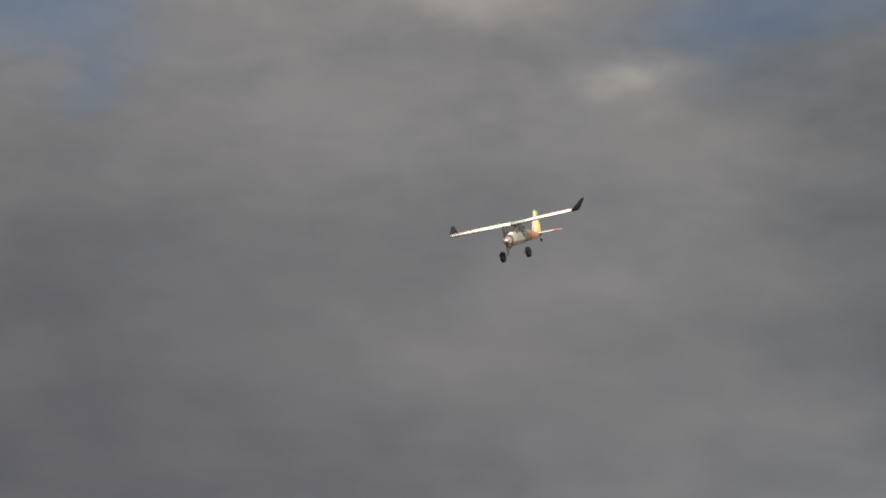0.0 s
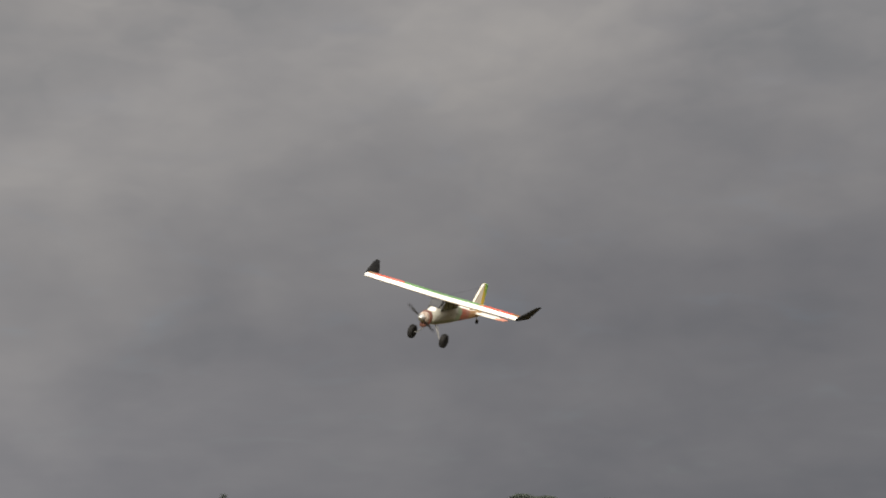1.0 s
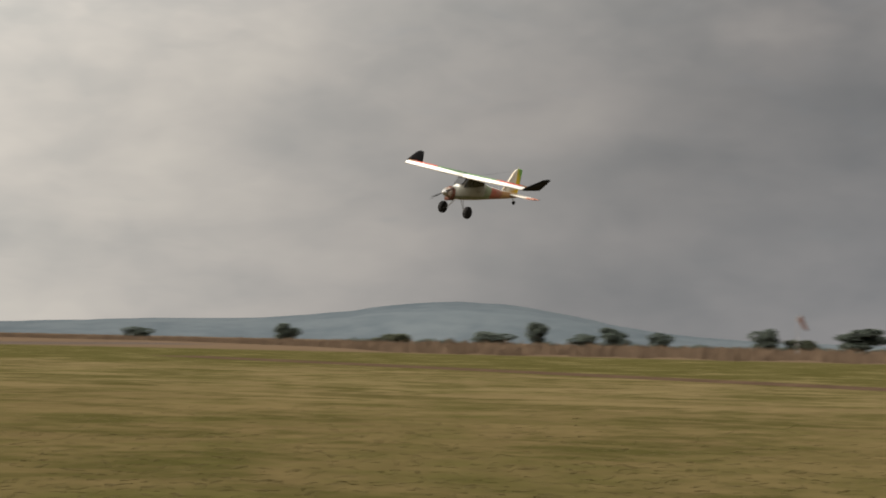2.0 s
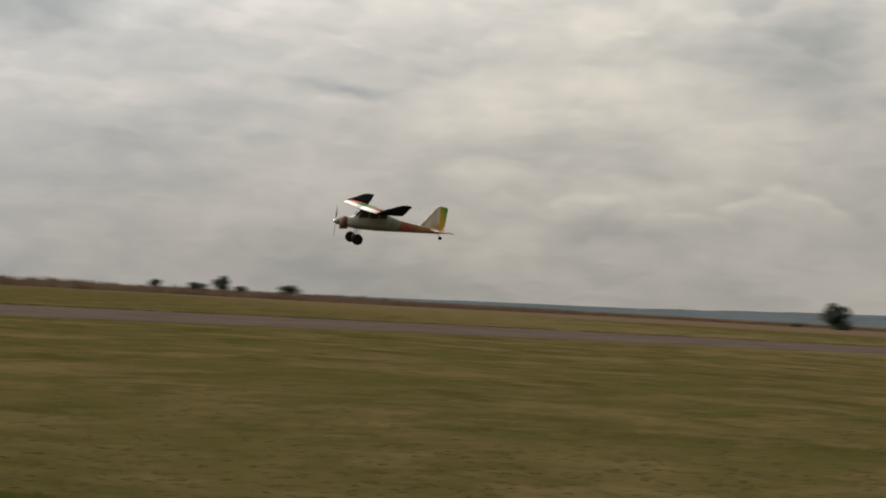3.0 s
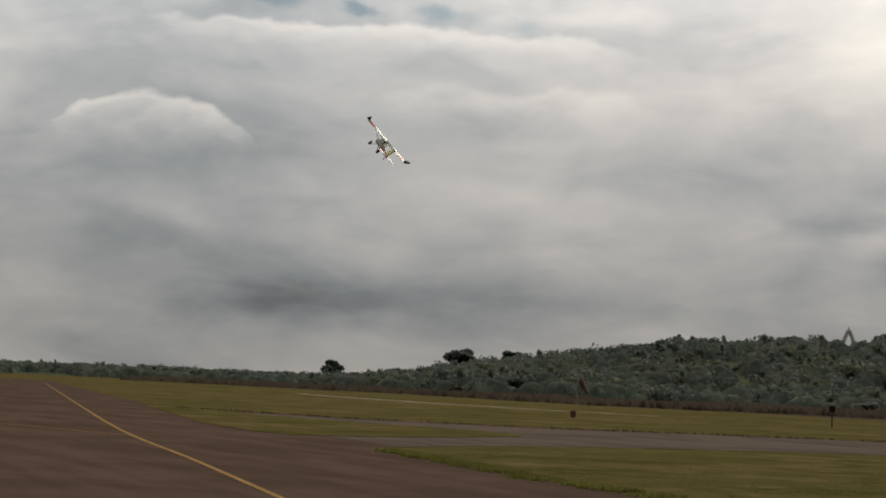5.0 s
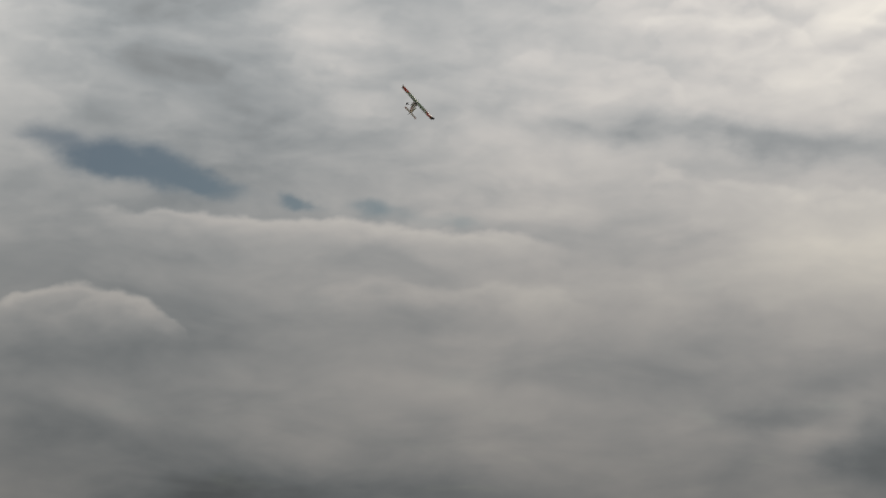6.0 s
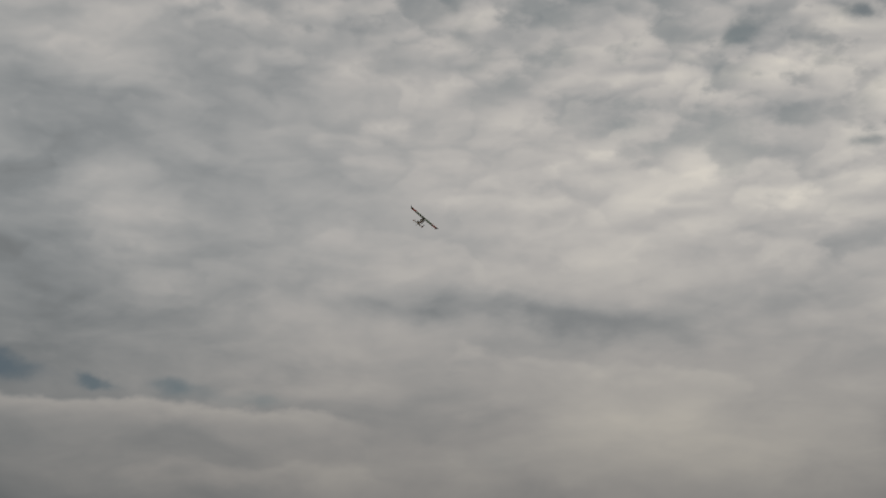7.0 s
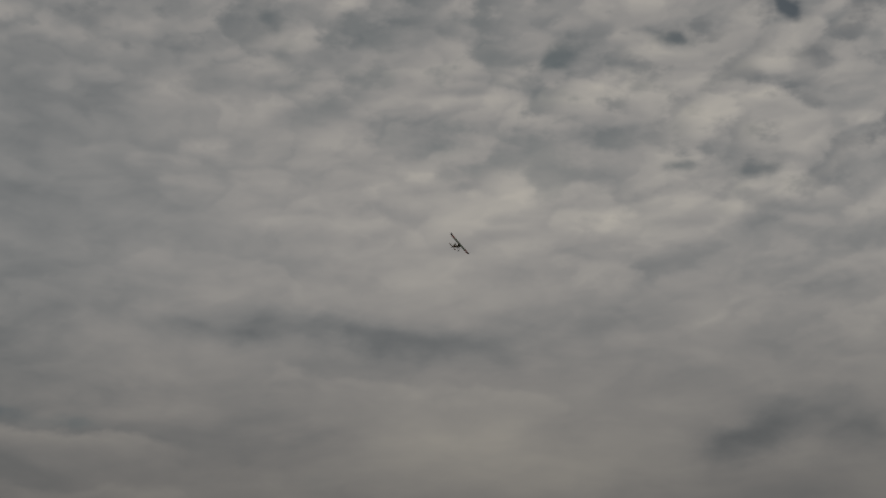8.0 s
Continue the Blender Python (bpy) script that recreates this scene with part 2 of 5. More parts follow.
HOLES_EAST = [(-137.5, 18.9, 4.2, 2.0, 0.1, 0.9, 0.62), (-163.0, 18.7, 5.5, 1.9, -0.1, 0.9, 0.6), (-139.5, 15.6, 1.6, 1.6, 0.0, 0.9, 0.3)]
HOLES_NORTH = [(-10.8, 6.85, 2.2, 0.3, 0.04, 0.9, 0.3), (-16.0, 8.2, 2.5, 0.35, 0.0, 0.9, 0.18)]
HOLES_WEST_HIGH = [(37.6, 25.6, 0.8, 0.5, 0.3, 0.9, 0.9), (45.8, 24.5, 0.9, 0.4, -0.3, 0.9, 0.7), (41.8, 24.8, 0.8, 0.3, 0.0, 0.9, 0.6), (39.0, 20.3, 0.9, 0.35, 0.0, 0.9, 0.55), (50.2, 21.7, 1.4, 0.4, 0.0, 0.9, 0.3), (42.0, 20.4, 0.5, 0.3, 0.0, 0.9, 0.45), (57.0, 25.8, 0.7, 0.5, 0.0, 0.9, 0.5), (56.0, 24.7, 0.6, 0.5, 0.0, 0.9, 0.35), (36.5, 24.0, 0.9, 0.5, -0.3, 0.9, 0.5)]
HOLES_SOUTH_WEST = [(74.8, 13.6, 1.9, 0.6, 0.1, 0.9, 0.85), (71.8, 13.05, 1.7, 0.4, 0.1, 0.9, 0.7), (68.65, 12.72, 0.5, 0.3, 0.0, 0.9, 0.8), (77.5, 14.3, 1.2, 0.5, 0.0, 0.9, 0.4), (65.7, 12.5, 0.9, 0.35, 0.0, 0.9, 0.6), (63.1, 12.25, 1.2, 0.3, 0.05, 0.9, 0.4)]
HOLES = HOLES_EAST + HOLES_NORTH + HOLES_WEST_HIGH + HOLES_SOUTH_WEST
# banks: bearing, height of the crown, half width, depth, lean, bow, strength
BANKS_NORTH = [(-25.3, 4.3, 1.8, 0.6, 0.0, 0.4, 0.26), (-18.9, 4.0, 1.3, 0.5, 0.0, 0.4, 0.18), (-22.0, 3.6, 1.5, 0.5, 0.0, 0.4, 0.16)]
BANKS_WEST_HIGH = [(53.6, 14.0, 2.6, 0.8, 0.12, 0.35, 0.16), (49.0, 13.4, 2.6, 0.9, 0.1, 0.3, 0.13), (47.5, 20.1, 3.2, 0.8, 0.0, 0.4, 0.2), (42.0, 19.5, 2.6, 0.8, 0.0, 0.4, 0.22), (54.0, 19.2, 3.0, 0.8, 0.1, 0.5, 0.14), (44.5, 23.6, 2.4, 0.8, 0.0, 0.4, 0.25), (39.5, 22.8, 2.4, 0.8, 0.0, 0.4, 0.25), (50.0, 24.2, 2.6, 0.8, 0.0, 0.4, 0.2), (52.5, 21.0, 2.0, 0.6, 0.1, 0.4, 0.14), (38.5, 19.9, 2.0, 0.6, 0.0, 0.4, 0.2)]
BANKS_SOUTH_WEST = [(75.6, 9.3, 3.1, 0.6, 0.0, 0.75, 0.5), (74.2, 9.15, 1.7, 0.5, 0.0, 0.5, 0.14), (67.5, 12.05, 7.5, 1.3, 0.03, 0.15, 0.4), (63.2, 10.05, 4.0, 0.6, 0.02, 0.25, 0.16), (58.5, 17.8, 3.0, 0.8, 0.1, 0.5, 0.1)]
BANKS = BANKS_NORTH + BANKS_WEST_HIGH + BANKS_SOUTH_WEST
make_world()

sun = new("sun", bpy.data.lights.new("sun", "SUN"))
sun.data.energy, sun.data.angle, sun.data.color = 3.0, radians(0.5), (1.0, 0.91, 0.76)
sun.matrix_world = look((0, 0, 60), Vector((0, 0, 60)) - bearing(SUN_AZ, SUN_EL))

# ---- materials ----


def material(name, rough=0.8, metal=0.0, spec=0.3):
    m = bpy.data.materials.new(name)
    m.use_nodes = True
    g = Graph(m.node_tree)
    b = g.n("ShaderNodeBsdfPrincipled")
    b.inputs["Roughness"].default_value, b.inputs["Metallic"].default_value = rough, metal
    b.inputs["Specular IOR Level"].default_value = spec
    o = g.n("ShaderNodeOutputMaterial")
    g.t.links.new(b.outputs[0], o.inputs["Surface"])
    return m, g, b


def bumped(g, b, height, strength, distance):
    n = g.n("ShaderNodeBump")
    n.inputs["Strength"].default_value, n.inputs["Distance"].default_value = strength, distance
    g.put(n.inputs["Height"], height)
    g.put(b.inputs["Normal"], n.outputs["Normal"])


def mottled(name, dark, light, scale, rough=0.8, metal=0.0, fine=6.0, bump=0.3, depth=0.01, spec=0.3):
    """A surface that varies at two scales between two colours."""
    m, g, b = material(name, rough, metal, spec)
    p = g.n("ShaderNodeTexCoord").outputs["Object"]
    coarse, small = g.noise(p, scale, 5.0, 0.6), g.noise(p, scale * fine, 4.0, 0.65)
    f = g.step(g.math("MULTIPLY_ADD", small, 0.45, g.math("MULTIPLY", coarse, 0.55)), 0.33, 0.67)
    g.put(b.inputs["Base Color"], g.mix(f, dark, light))
    bumped(g, b, small, bump, depth)
    return m


def ground_material():
    m, g, b = material("dry_grass_field", 1.0, spec=0.0)
    p = g.n("ShaderNodeTexCoord").outputs["Object"]
    big, mid = g.noise(p, 0.018, 4.0, 0.55, 0.4), g.noise(p, 0.16, 3.0, 0.5)
    fine, tuft = g.noise(p, 1.6, 5.0, 0.65), g.noise(p, 7.0, 3.0, 0.6)
    east = g.n("ShaderNodeSeparateXYZ")
    g.put(east.inputs[0], p)
    # dry grass and pale patches are lighter towards +x
    straw = g.step(east.outputs[0], 25.0, 60.0)
    dry = g.mix(g.step(fine, 0.2, 0.8), g.mix(straw, (0.08, 0.06, 0.027), (0.102, 0.078, 0.038)), g.mix(straw, (0.104, 0.079, 0.036), (0.132, 0.102, 0.05)))
    green = g.mix(g.step(fine, 0.2, 0.8), (0.05, 0.046, 0.015), (0.071, 0.063, 0.022))
    # more green below x 45, less so far west, and again past 78
    greener = g.math("MULTIPLY", g.math("MULTIPLY", g.step(east.outputs[0], 45.0, 5.0), g.step(east.outputs[0], -55.0, -10.0, 0.45, 1.0)), 0.05)
    greener = g.math("MULTIPLY_ADD", g.step(east.outputs[0], 78.0, 105.0), 0.17, greener)
    f = g.step(g.math("ADD", greener, g.math("MULTIPLY_ADD", mid, 0.33, g.math("MULTIPLY_ADD", big, 0.27, g.math("MULTIPLY", g.noise(p, 0.6, 4.0, 0.6), 0.4)))), 0.41, 0.62)
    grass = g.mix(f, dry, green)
    # lush and straw-dry patches a few paces across, and tufts within them
    lush = g.noise(g.vec("MULTIPLY", p, (0.8, 0.5, 1.0)), 0.42, 4.0, 0.6, 0.4)
    pale = g.noise(g.vec("MULTIPLY", g.vec("ADD", p, (31.0, 7.0, 0.0)), (0.7, 0.5, 1.0)), 0.33, 5.0, 0.62, 0.3)
    clump = g.noise(p, 1.1, 4.0, 0.6)
    grass = g.mix(g.step(g.math("MULTIPLY_ADD", clump, 0.3, g.math("MULTIPLY", lush, 0.7)), 0.48, 0.62, 0.0, 0.7), grass, (0.04, 0.038, 0.011))
    grass = g.mix(g.step(g.math("MULTIPLY_ADD", clump, -0.3, pale), 0.34, 0.5, 0.0, 0.6), grass, g.mix(straw, (0.115, 0.086, 0.04), (0.15, 0.118, 0.058)))
    r = g.vec("LENGTH", p)
    brown = g.mix(mid, (0.085, 0.06, 0.04), (0.13, 0.092, 0.06))
    away = g.step(g.math("MULTIPLY_ADD", east.outputs[0], 0.9, g.math("MULTIPLY_ADD", big, 60.0, r)), 400.0, 470.0)
    grass = g.mix(away, grass, brown)
    bare = g.step(g.math("MULTIPLY_ADD", tuft, 0.3, g.math("MULTIPLY", mid, 0.7)), 0.34, 0.28)
    grass = g.mix(g.math("MULTIPLY", bare, 0.3), grass, (0.07, 0.047, 0.03))
    g.put(b.inputs["Base Color"], grass)
    bumped(g, b, g.math("MULTIPLY_ADD", g.noise(p, 24.0, 3.0, 0.7), 0.5, g.math("MULTIPLY", tuft, 0.1)), 0.12, 0.01)
    return m


def tarmac_material(name, a, c):
    m, g, b = material(name, 1.0, spec=0.0)
    p = g.n("ShaderNodeTexCoord").outputs["Object"]
    stain, grit = g.noise(p, 0.22, 6.0, 0.62, 0.5), g.noise(p, 55.0, 3.0, 0.7)
    streak = g.noise(g.vec("MULTIPLY", p, (0.12, 1.1, 1.0)), 1.0, 5.0, 0.6)
    f = g.math("ADD", g.math("MULTIPLY", stain, 0.45), g.math("MULTIPLY_ADD", streak, 0.4, g.math("MULTIPLY", grit, 0.15)))
    g.put(b.inputs["Base Color"], g.mix(g.step(f, 0.36, 0.64), a, c))
    bumped(g, b, grit, 0.4, 0.006)
    return m


def leaf_material(name, dark, light, through_light=0.35):
    """Leaves and blades, which let part of the light through; neighbouring crowns differ in tone."""
    m, g, b = material(name, 0.8, spec=0.05)
    rnd = g.n("ShaderNodeNewGeometry").outputs["Random Per Island"]
    ob = g.n("ShaderNodeObjectInfo").outputs["Random"]
    p = g.n("ShaderNodeTexCoord").outputs["Object"]
    tone = g.step(g.math("MULTIPLY_ADD", g.noise(p, 0.16, 2.0, 0.6), 0.65, g.math("MULTIPLY", g.noise(p, 0.02, 2.0, 0.5), 0.35)), 0.36, 0.64)
    f = g.math("MULTIPLY_ADD", ob, 0.25, g.math("MULTIPLY_ADD", rnd, 0.25, g.math("MULTIPLY", tone, 0.5)))
    col = g.mix(f, dark, light)
    g.put(b.inputs["Base Color"], col)
    t = g.n("ShaderNodeBsdfTranslucent")
    g.put(t.inputs["Color"], col)
    mx = g.n("ShaderNodeMixShader")
    mx.inputs[0].default_value = through_light
    g.t.links.new(b.outputs[0], mx.inputs[1])
    g.t.links.new(t.outputs[0], mx.inputs[2])
    out = [n for n in g.t.nodes if n.type == "OUTPUT_MATERIAL"][0]
    g.t.links.new(mx.outputs[0], out.inputs["Surface"])
    return m


GRASS = ground_material()
TARMAC = tarmac_material("worn_red_brown_tarmac", (0.053, 0.036, 0.028), (0.083, 0.057, 0.045))
TAXI = tarmac_material("old_grey_tarmac", (0.064, 0.05, 0.042), (0.104, 0.083, 0.07))
CONCRETE = tarmac_material("pale_concrete", (0.2, 0.172, 0.14), (0.31, 0.268, 0.218))
# dirt of track and lip; the sheet under the sign uses it as shade
DIRT_AND_SHADE = mottled("bare_dirt_and_shade", (0.05, 0.033, 0.022), (0.09, 0.06, 0.04), 0.6, 0.95, depth=0.03, spec=0.0)
REEDS = mottled("dry_brown_reeds", (0.042, 0.034, 0.027), (0.068, 0.054, 0.042), 0.12, 1.0, depth=0.2, spec=0.0)
YELLOW_LINE = mottled("worn_yellow_paint", (0.19, 0.114, 0.045), (0.27, 0.17, 0.072), 2.5, 0.9, spec=0.0)
# green lifted and turned bluish, so that haze lies in the leaf colour
LEAF = leaf_material("hazed_green_leaves", (0.076, 0.092, 0.08), (0.12, 0.135, 0.112), 0.55)
LEAF_DRY = leaf_material("olive_leaves", (0.068, 0.078, 0.056), (0.112, 0.116, 0.076), 0.55)
REED_STALKS = leaf_material("grey_brown_reed_stalks", (0.05, 0.042, 0.034), (0.09, 0.072, 0.055), 0.35)
VERGE = leaf_material("dark_verge_blades", (0.04, 0.032, 0.016), (0.075, 0.06, 0.028), 0.3)
STALKS = leaf_material("dry_brown_stalks", (0.085, 0.061, 0.044), (0.15, 0.108, 0.074), 0.45)
BLADES = leaf_material("grass_blades", (0.085, 0.07, 0.03), (0.14, 0.108, 0.052), 0.4)
BLADES_GREEN = leaf_material("green_grass_blades", (0.055, 0.06, 0.014), (0.14, 0.136, 0.036), 0.4)
CANOPY = mottled("woodland_canopy", (0.026, 0.038, 0.034), (0.078, 0.086, 0.066), 0.11, 0.95, fine=4.0, bump=0.5, depth=0.4, spec=0.0)
BARK = mottled("grey_brown_bark", (0.04, 0.03, 0.022), (0.1, 0.08, 0.06), 3.0)
HILL = mottled("scrubby_hillside", (0.04, 0.048, 0.03), (0.07, 0.073, 0.047), 0.02, 0.95, fine=9.0, depth=0.5, spec=0.0)
# the blue of far-off haze is painted into this base colour
FAR = mottled("haze_blue_hills", (0.07, 0.085, 0.098), (0.1, 0.116, 0.128), 0.003, 1.0, depth=1.0, spec=0.0)
BLACK = mottled("black_foam", (0.006, 0.006, 0.007), (0.013, 0.013, 0.013), 8.0, 0.7, bump=0.1, depth=0.002, spec=0.12)
RUBBER = mottled("black_rubber", (0.007, 0.007, 0.007), (0.016, 0.015, 0.015), 20.0, 0.85, depth=0.002, spec=0.12)
GLASS = mottled("smoked_plastic_window", (0.014, 0.014, 0.016), (0.03, 0.03, 0.032), 5.0, 0.18, bump=0.02, spec=0.5)
STEEL = mottled("dull_steel", (0.3, 0.3, 0.3), (0.45, 0.44, 0.42), 10.0, 0.4, 0.9, bump=0.05)
COWL = mottled("scuffed_tan_foam", (0.12, 0.08, 0.06), (0.42, 0.36, 0.31), 26.0, 0.55)
LETTERING = mottled("faded_dark_print", (0.14, 0.13, 0.11), (0.24, 0.22, 0.19), 30.0, 0.6)
WIRE = mottled("grey_spring_wire", (0.14, 0.14, 0.14), (0.22, 0.21, 0.2), 20.0, 0.6, 0.6)
MOTOR = mottled("dark_red_motor_bay", (0.05, 0.022, 0.016), (0.12, 0.045, 0.03), 14.0, 0.6)
ORANGE = mottled("faded_orange_cloth", (0.07, 0.038, 0.03), (0.11, 0.055, 0.042), 1.5, 0.9)
SIGN_FACE = mottled("weathered_sign_face", (0.12, 0.125, 0.1), (0.175, 0.175, 0.14), 2.5, 0.6)
SIGN_BACK = mottled("weathered_sign_back", (0.06, 0.062, 0.038), (0.1, 0.1, 0.062), 2.5, 0.7)
RUST = mottled("rust_red_paint", (0.08, 0.03, 0.022), (0.14, 0.055, 0.038), 2.0, 0.8)
PALE = mottled("pale_painted_steel", (0.34, 0.34, 0.33), (0.46, 0.46, 0.44), 1.0, 0.8, spec=0.1)


def livery(name, paint):
    """White foam with printed colour fields; paint(graph, x, y, z) gives the colour."""
    m, g, b = material(name, 0.6, spec=0.2)
    sep = g.n("ShaderNodeSeparateXYZ")
    p = g.n("ShaderNodeTexCoord").outputs["Object"]
    g.put(sep.inputs[0], p)
    col = paint(g, *sep.outputs)
    dirt = g.noise(p, 9.0, 5.0, 0.6)
    g.put(b.inputs["Base Color"], g.mix(g.step(dirt, 0.5, 0.8, 0.0, 0.35), col, (0.3, 0.27, 0.22)))
    bumped(g, b, g.noise(p, 120.0, 2.0), 0.08, 0.001)
    return m


FOAM_WHITE, FOAM_RED, FOAM_GREEN, FOAM_YELLOW, FOAM_DARK = (0.74, 0.73, 0.7), (0.42, 0.06, 0.035), (0.075, 0.17, 0.06), (0.5, 0.34, 0.03), (0.04, 0.04, 0.045)


def facing_up(g):
    """How far the skin looks up, in the aeroplane's own space."""
    sep = g.n("ShaderNodeSeparateXYZ")
    g.put(sep.inputs[0], g.n("ShaderNodeTexCoord").outputs["Normal"])
    return sep.outputs[2]


def wing_paint(g, x, y, z):
    ax = g.math("ABSOLUTE", x)
    slant = g.math("MULTIPLY_ADD", y, 0.7, ax)
    col = g.mix(g.math("GREATER_THAN", slant, 0.37), FOAM_GREEN, FOAM_RED)
    col = g.mix(g.math("GREATER_THAN", ax, 0.55), col, (0.2, 0.09, 0.03))
    check = g.math("MULTIPLY", g.math("LESS_THAN", g.math("PINGPONG", slant, 0.05), 0.017), g.math("LESS_THAN", y, 0.01))
    check = g.math("MULTIPLY", check, g.math("LESS_THAN", ax, 0.4))
    col = g.mix(check, col, (0.6, 0.6, 0.56))
    dots = g.math("MULTIPLY", g.math("LESS_THAN", g.math("PINGPONG", g.math("ADD", slant, 0.03), 0.075), 0.016), g.math("LESS_THAN", y, -0.02))
    col = g.mix(g.math("MULTIPLY", dots, g.math("LESS_THAN", ax, 0.33)), col, FOAM_DARK)
    col = g.mix(g.math("GREATER_THAN", y, 0.108), col, FOAM_WHITE)
    under = g.mix(g.step(g.noise(g.join(x, y, 0.0), 7.0, 3.0), 0.4, 0.6), (0.44, 0.4, 0.35), (0.36, 0.32, 0.28))
    dark = g.math("MULTIPLY", g.math("LESS_THAN", g.math("PINGPONG", slant, 0.07), 0.018), g.math("LESS_THAN", y, -0.05))
    under = g.mix(dark, under, (0.12, 0.11, 0.1))
    return g.mix(g.math("LESS_THAN", facing_up(g), -0.05), col, under)


def body_paint(g, x, y, z):
    scuff = g.noise(g.join(x, y, z), 16.0, 4.0, 0.6)
    col = g.mix(g.math("LESS_THAN", z, -0.055), (0.25, 0.245, 0.21), (0.15, 0.16, 0.115))
    s = g.math("MULTIPLY_ADD", z, 0.3, y)
    col = g.mix(g.math("LESS_THAN", s, -0.16), col, (0.17, 0.205, 0.135))
    col = g.mix(g.math("LESS_THAN", s, -0.255), col, g.mix(g.step(scuff, 0.4, 0.62), (0.27, 0.07, 0.045), (0.22, 0.1, 0.07)))
    col = g.mix(g.step(s, -0.4, -0.46), col, (0.28, 0.16, 0.07))
    # the white spine, and the pale belly
    col = g.mix(g.step(facing_up(g), 0.72, 0.9), col, FOAM_WHITE)
    return g.mix(g.step(facing_up(g), -0.6, -0.9), col, (0.4, 0.36, 0.31))


def fin_paint(g, x, y, z):
    smear = g.noise(g.join(x, y, g.math("MULTIPLY", z, 0.4)), 14.0, 4.0, 0.6)
    col = g.mix(g.step(smear, 0.4, 0.62), (0.56, 0.53, 0.46), (0.38, 0.3, 0.22))
    return g.mix(g.step(g.math("MULTIPLY_ADD", y, 0.35, z), -0.17, -0.22), col, (0.46, 0.28, 0.06))


def rudder_paint(g, x, y, z):
    back = g.step(g.math("MULTIPLY_ADD", z, 0.55, g.math("MULTIPLY", y, -1.0)), 0.69, 0.78)
    return g.mix(back, FOAM_YELLOW, (0.1, 0.3, 0.06))


def tail_paint(g, x, y, z):
    col = g.mix(g.math("GREATER_THAN", g.math("ABSOLUTE", x), 0.17), (0.5, 0.47, 0.42), (0.34, 0.14, 0.1))
    return g.mix(g.math("LESS_THAN", facing_up(g), -0.05), col, (0.33, 0.28, 0.26))


WING_SKIN, BODY_SKIN = livery("printed_wing_foam", wing_paint), livery("printed_body_foam", body_paint)
FIN_SKIN, RUDDER_SKIN, TAIL_SKIN = livery("printed_fin_foam", fin_paint), livery("printed_rudder_foam", rudder_paint), livery("printed_tail_foam", tail_paint)

# ---- building helpers ----


def mesh_of(name, verts, faces, mat, smooth=False, normals=None):
    me = bpy.data.meshes.new(name)
    me.from_pydata(verts, [], faces)
    me.materials.append(mat)
    if smooth or normals is not None:
        me.polygons.foreach_set("use_smooth", [True] * len(me.polygons))
    me.update()
    if normals is not None:
        me.normals_split_custom_set_from_vertices(normals)
    return me


def mesh_from(name, bm, mat, smooth=False):
    me = bpy.data.meshes.new(name)
    bmesh.ops.recalc_face_normals(bm, faces=bm.faces)
    bm.to_mesh(me)
    bm.free()
    me.materials.append(mat)
    if smooth:
        me.polygons.foreach_set("use_smooth", [True] * len(me.polygons))
    return me


def part(name, bm, mat, parent, label="", smooth=False):
    ob = new(name, mesh_from(name, bm, mat, smooth))
    ob.parent = parent
    return tagged(ob, label)


def thing(name, label, category, group="", kind=""):
    return tagged(new(name), label, category, group, kind)


def box(bm, size, at=(0, 0, 0), bevel=0.0, turn=None):
    r = bmesh.ops.create_cube(bm, size=1.0)
    m = Matrix.Translation(at) @ (turn or Matrix()) @ Matrix.Diagonal((*size, 1))
    bmesh.ops.transform(bm, matrix=m, verts=r["verts"])
    if bevel:
        edges = list({e for v in r["verts"] for e in v.link_edges})
        bmesh.ops.bevel(bm, geom=edges, offset=bevel, segments=2, affect="EDGES")


def rod(bm, a, b, ra, rb=None, n=8):
    a, b = Vector(a), Vector(b)
    d = b - a
    m = Matrix.Translation((a + b) / 2) @ d.to_track_quat("Z", "Y").to_matrix().to_4x4()
    bmesh.ops.create_cone(bm, cap_ends=True, segments=n, radius1=ra, radius2=ra if rb is None else rb, depth=d.length, matrix=m)


def loft(bm, rings):
    """Skin over closed rings of equal count, with capped ends."""
    made = [[bm.verts.new(p) for p in ring] for ring in rings]
    n = len(made[0])
    for a, b in zip(made, made[1:]):
        for i in range(n):
            bm.faces.new((a[i], a[(i + 1) % n], b[(i + 1) % n], b[i]))
    bm.faces.new(made[0])
    bm.faces.new(made[-1])


def sheet(name, pts, mat, z, label, category, kind="structure"):
    """A flat outline with a little thickness, laid on the ground."""
    bm = bmesh.new()
    f = bm.faces.new([bm.verts.new((x, y, z)) for x, y in pts])
    bmesh.ops.triangulate(bm, faces=[f])
    ob = new(name, mesh_from(name, bm, mat))
    if ob.data.polygons[0].normal.z < 0:
        ob.data.flip_normals()
    return tagged(ob, label, category, "", kind)


def spline(pts, n=8):
    """Catmull-Rom points through pts."""
    p = [Vector(pts[0]) * 2 - Vector(pts[1])] + [Vector(q) for q in pts] + [Vector(pts[-1]) * 2 - Vector(pts[-2])]
    out = []
    for i in range(1, len(p) - 2):
        for k in range(n):
            t = k / n
            out.append(0.5 * ((2 * p[i]) + (p[i + 1] - p[i - 1]) * t + (2 * p[i - 1] - 5 * p[i] + 4 * p[i + 1] - p[i + 2]) * t * t
                              + (3 * p[i] - p[i - 1] - 3 * p[i + 1] + p[i + 2]) * t ** 3))
    return out + [p[-2]]


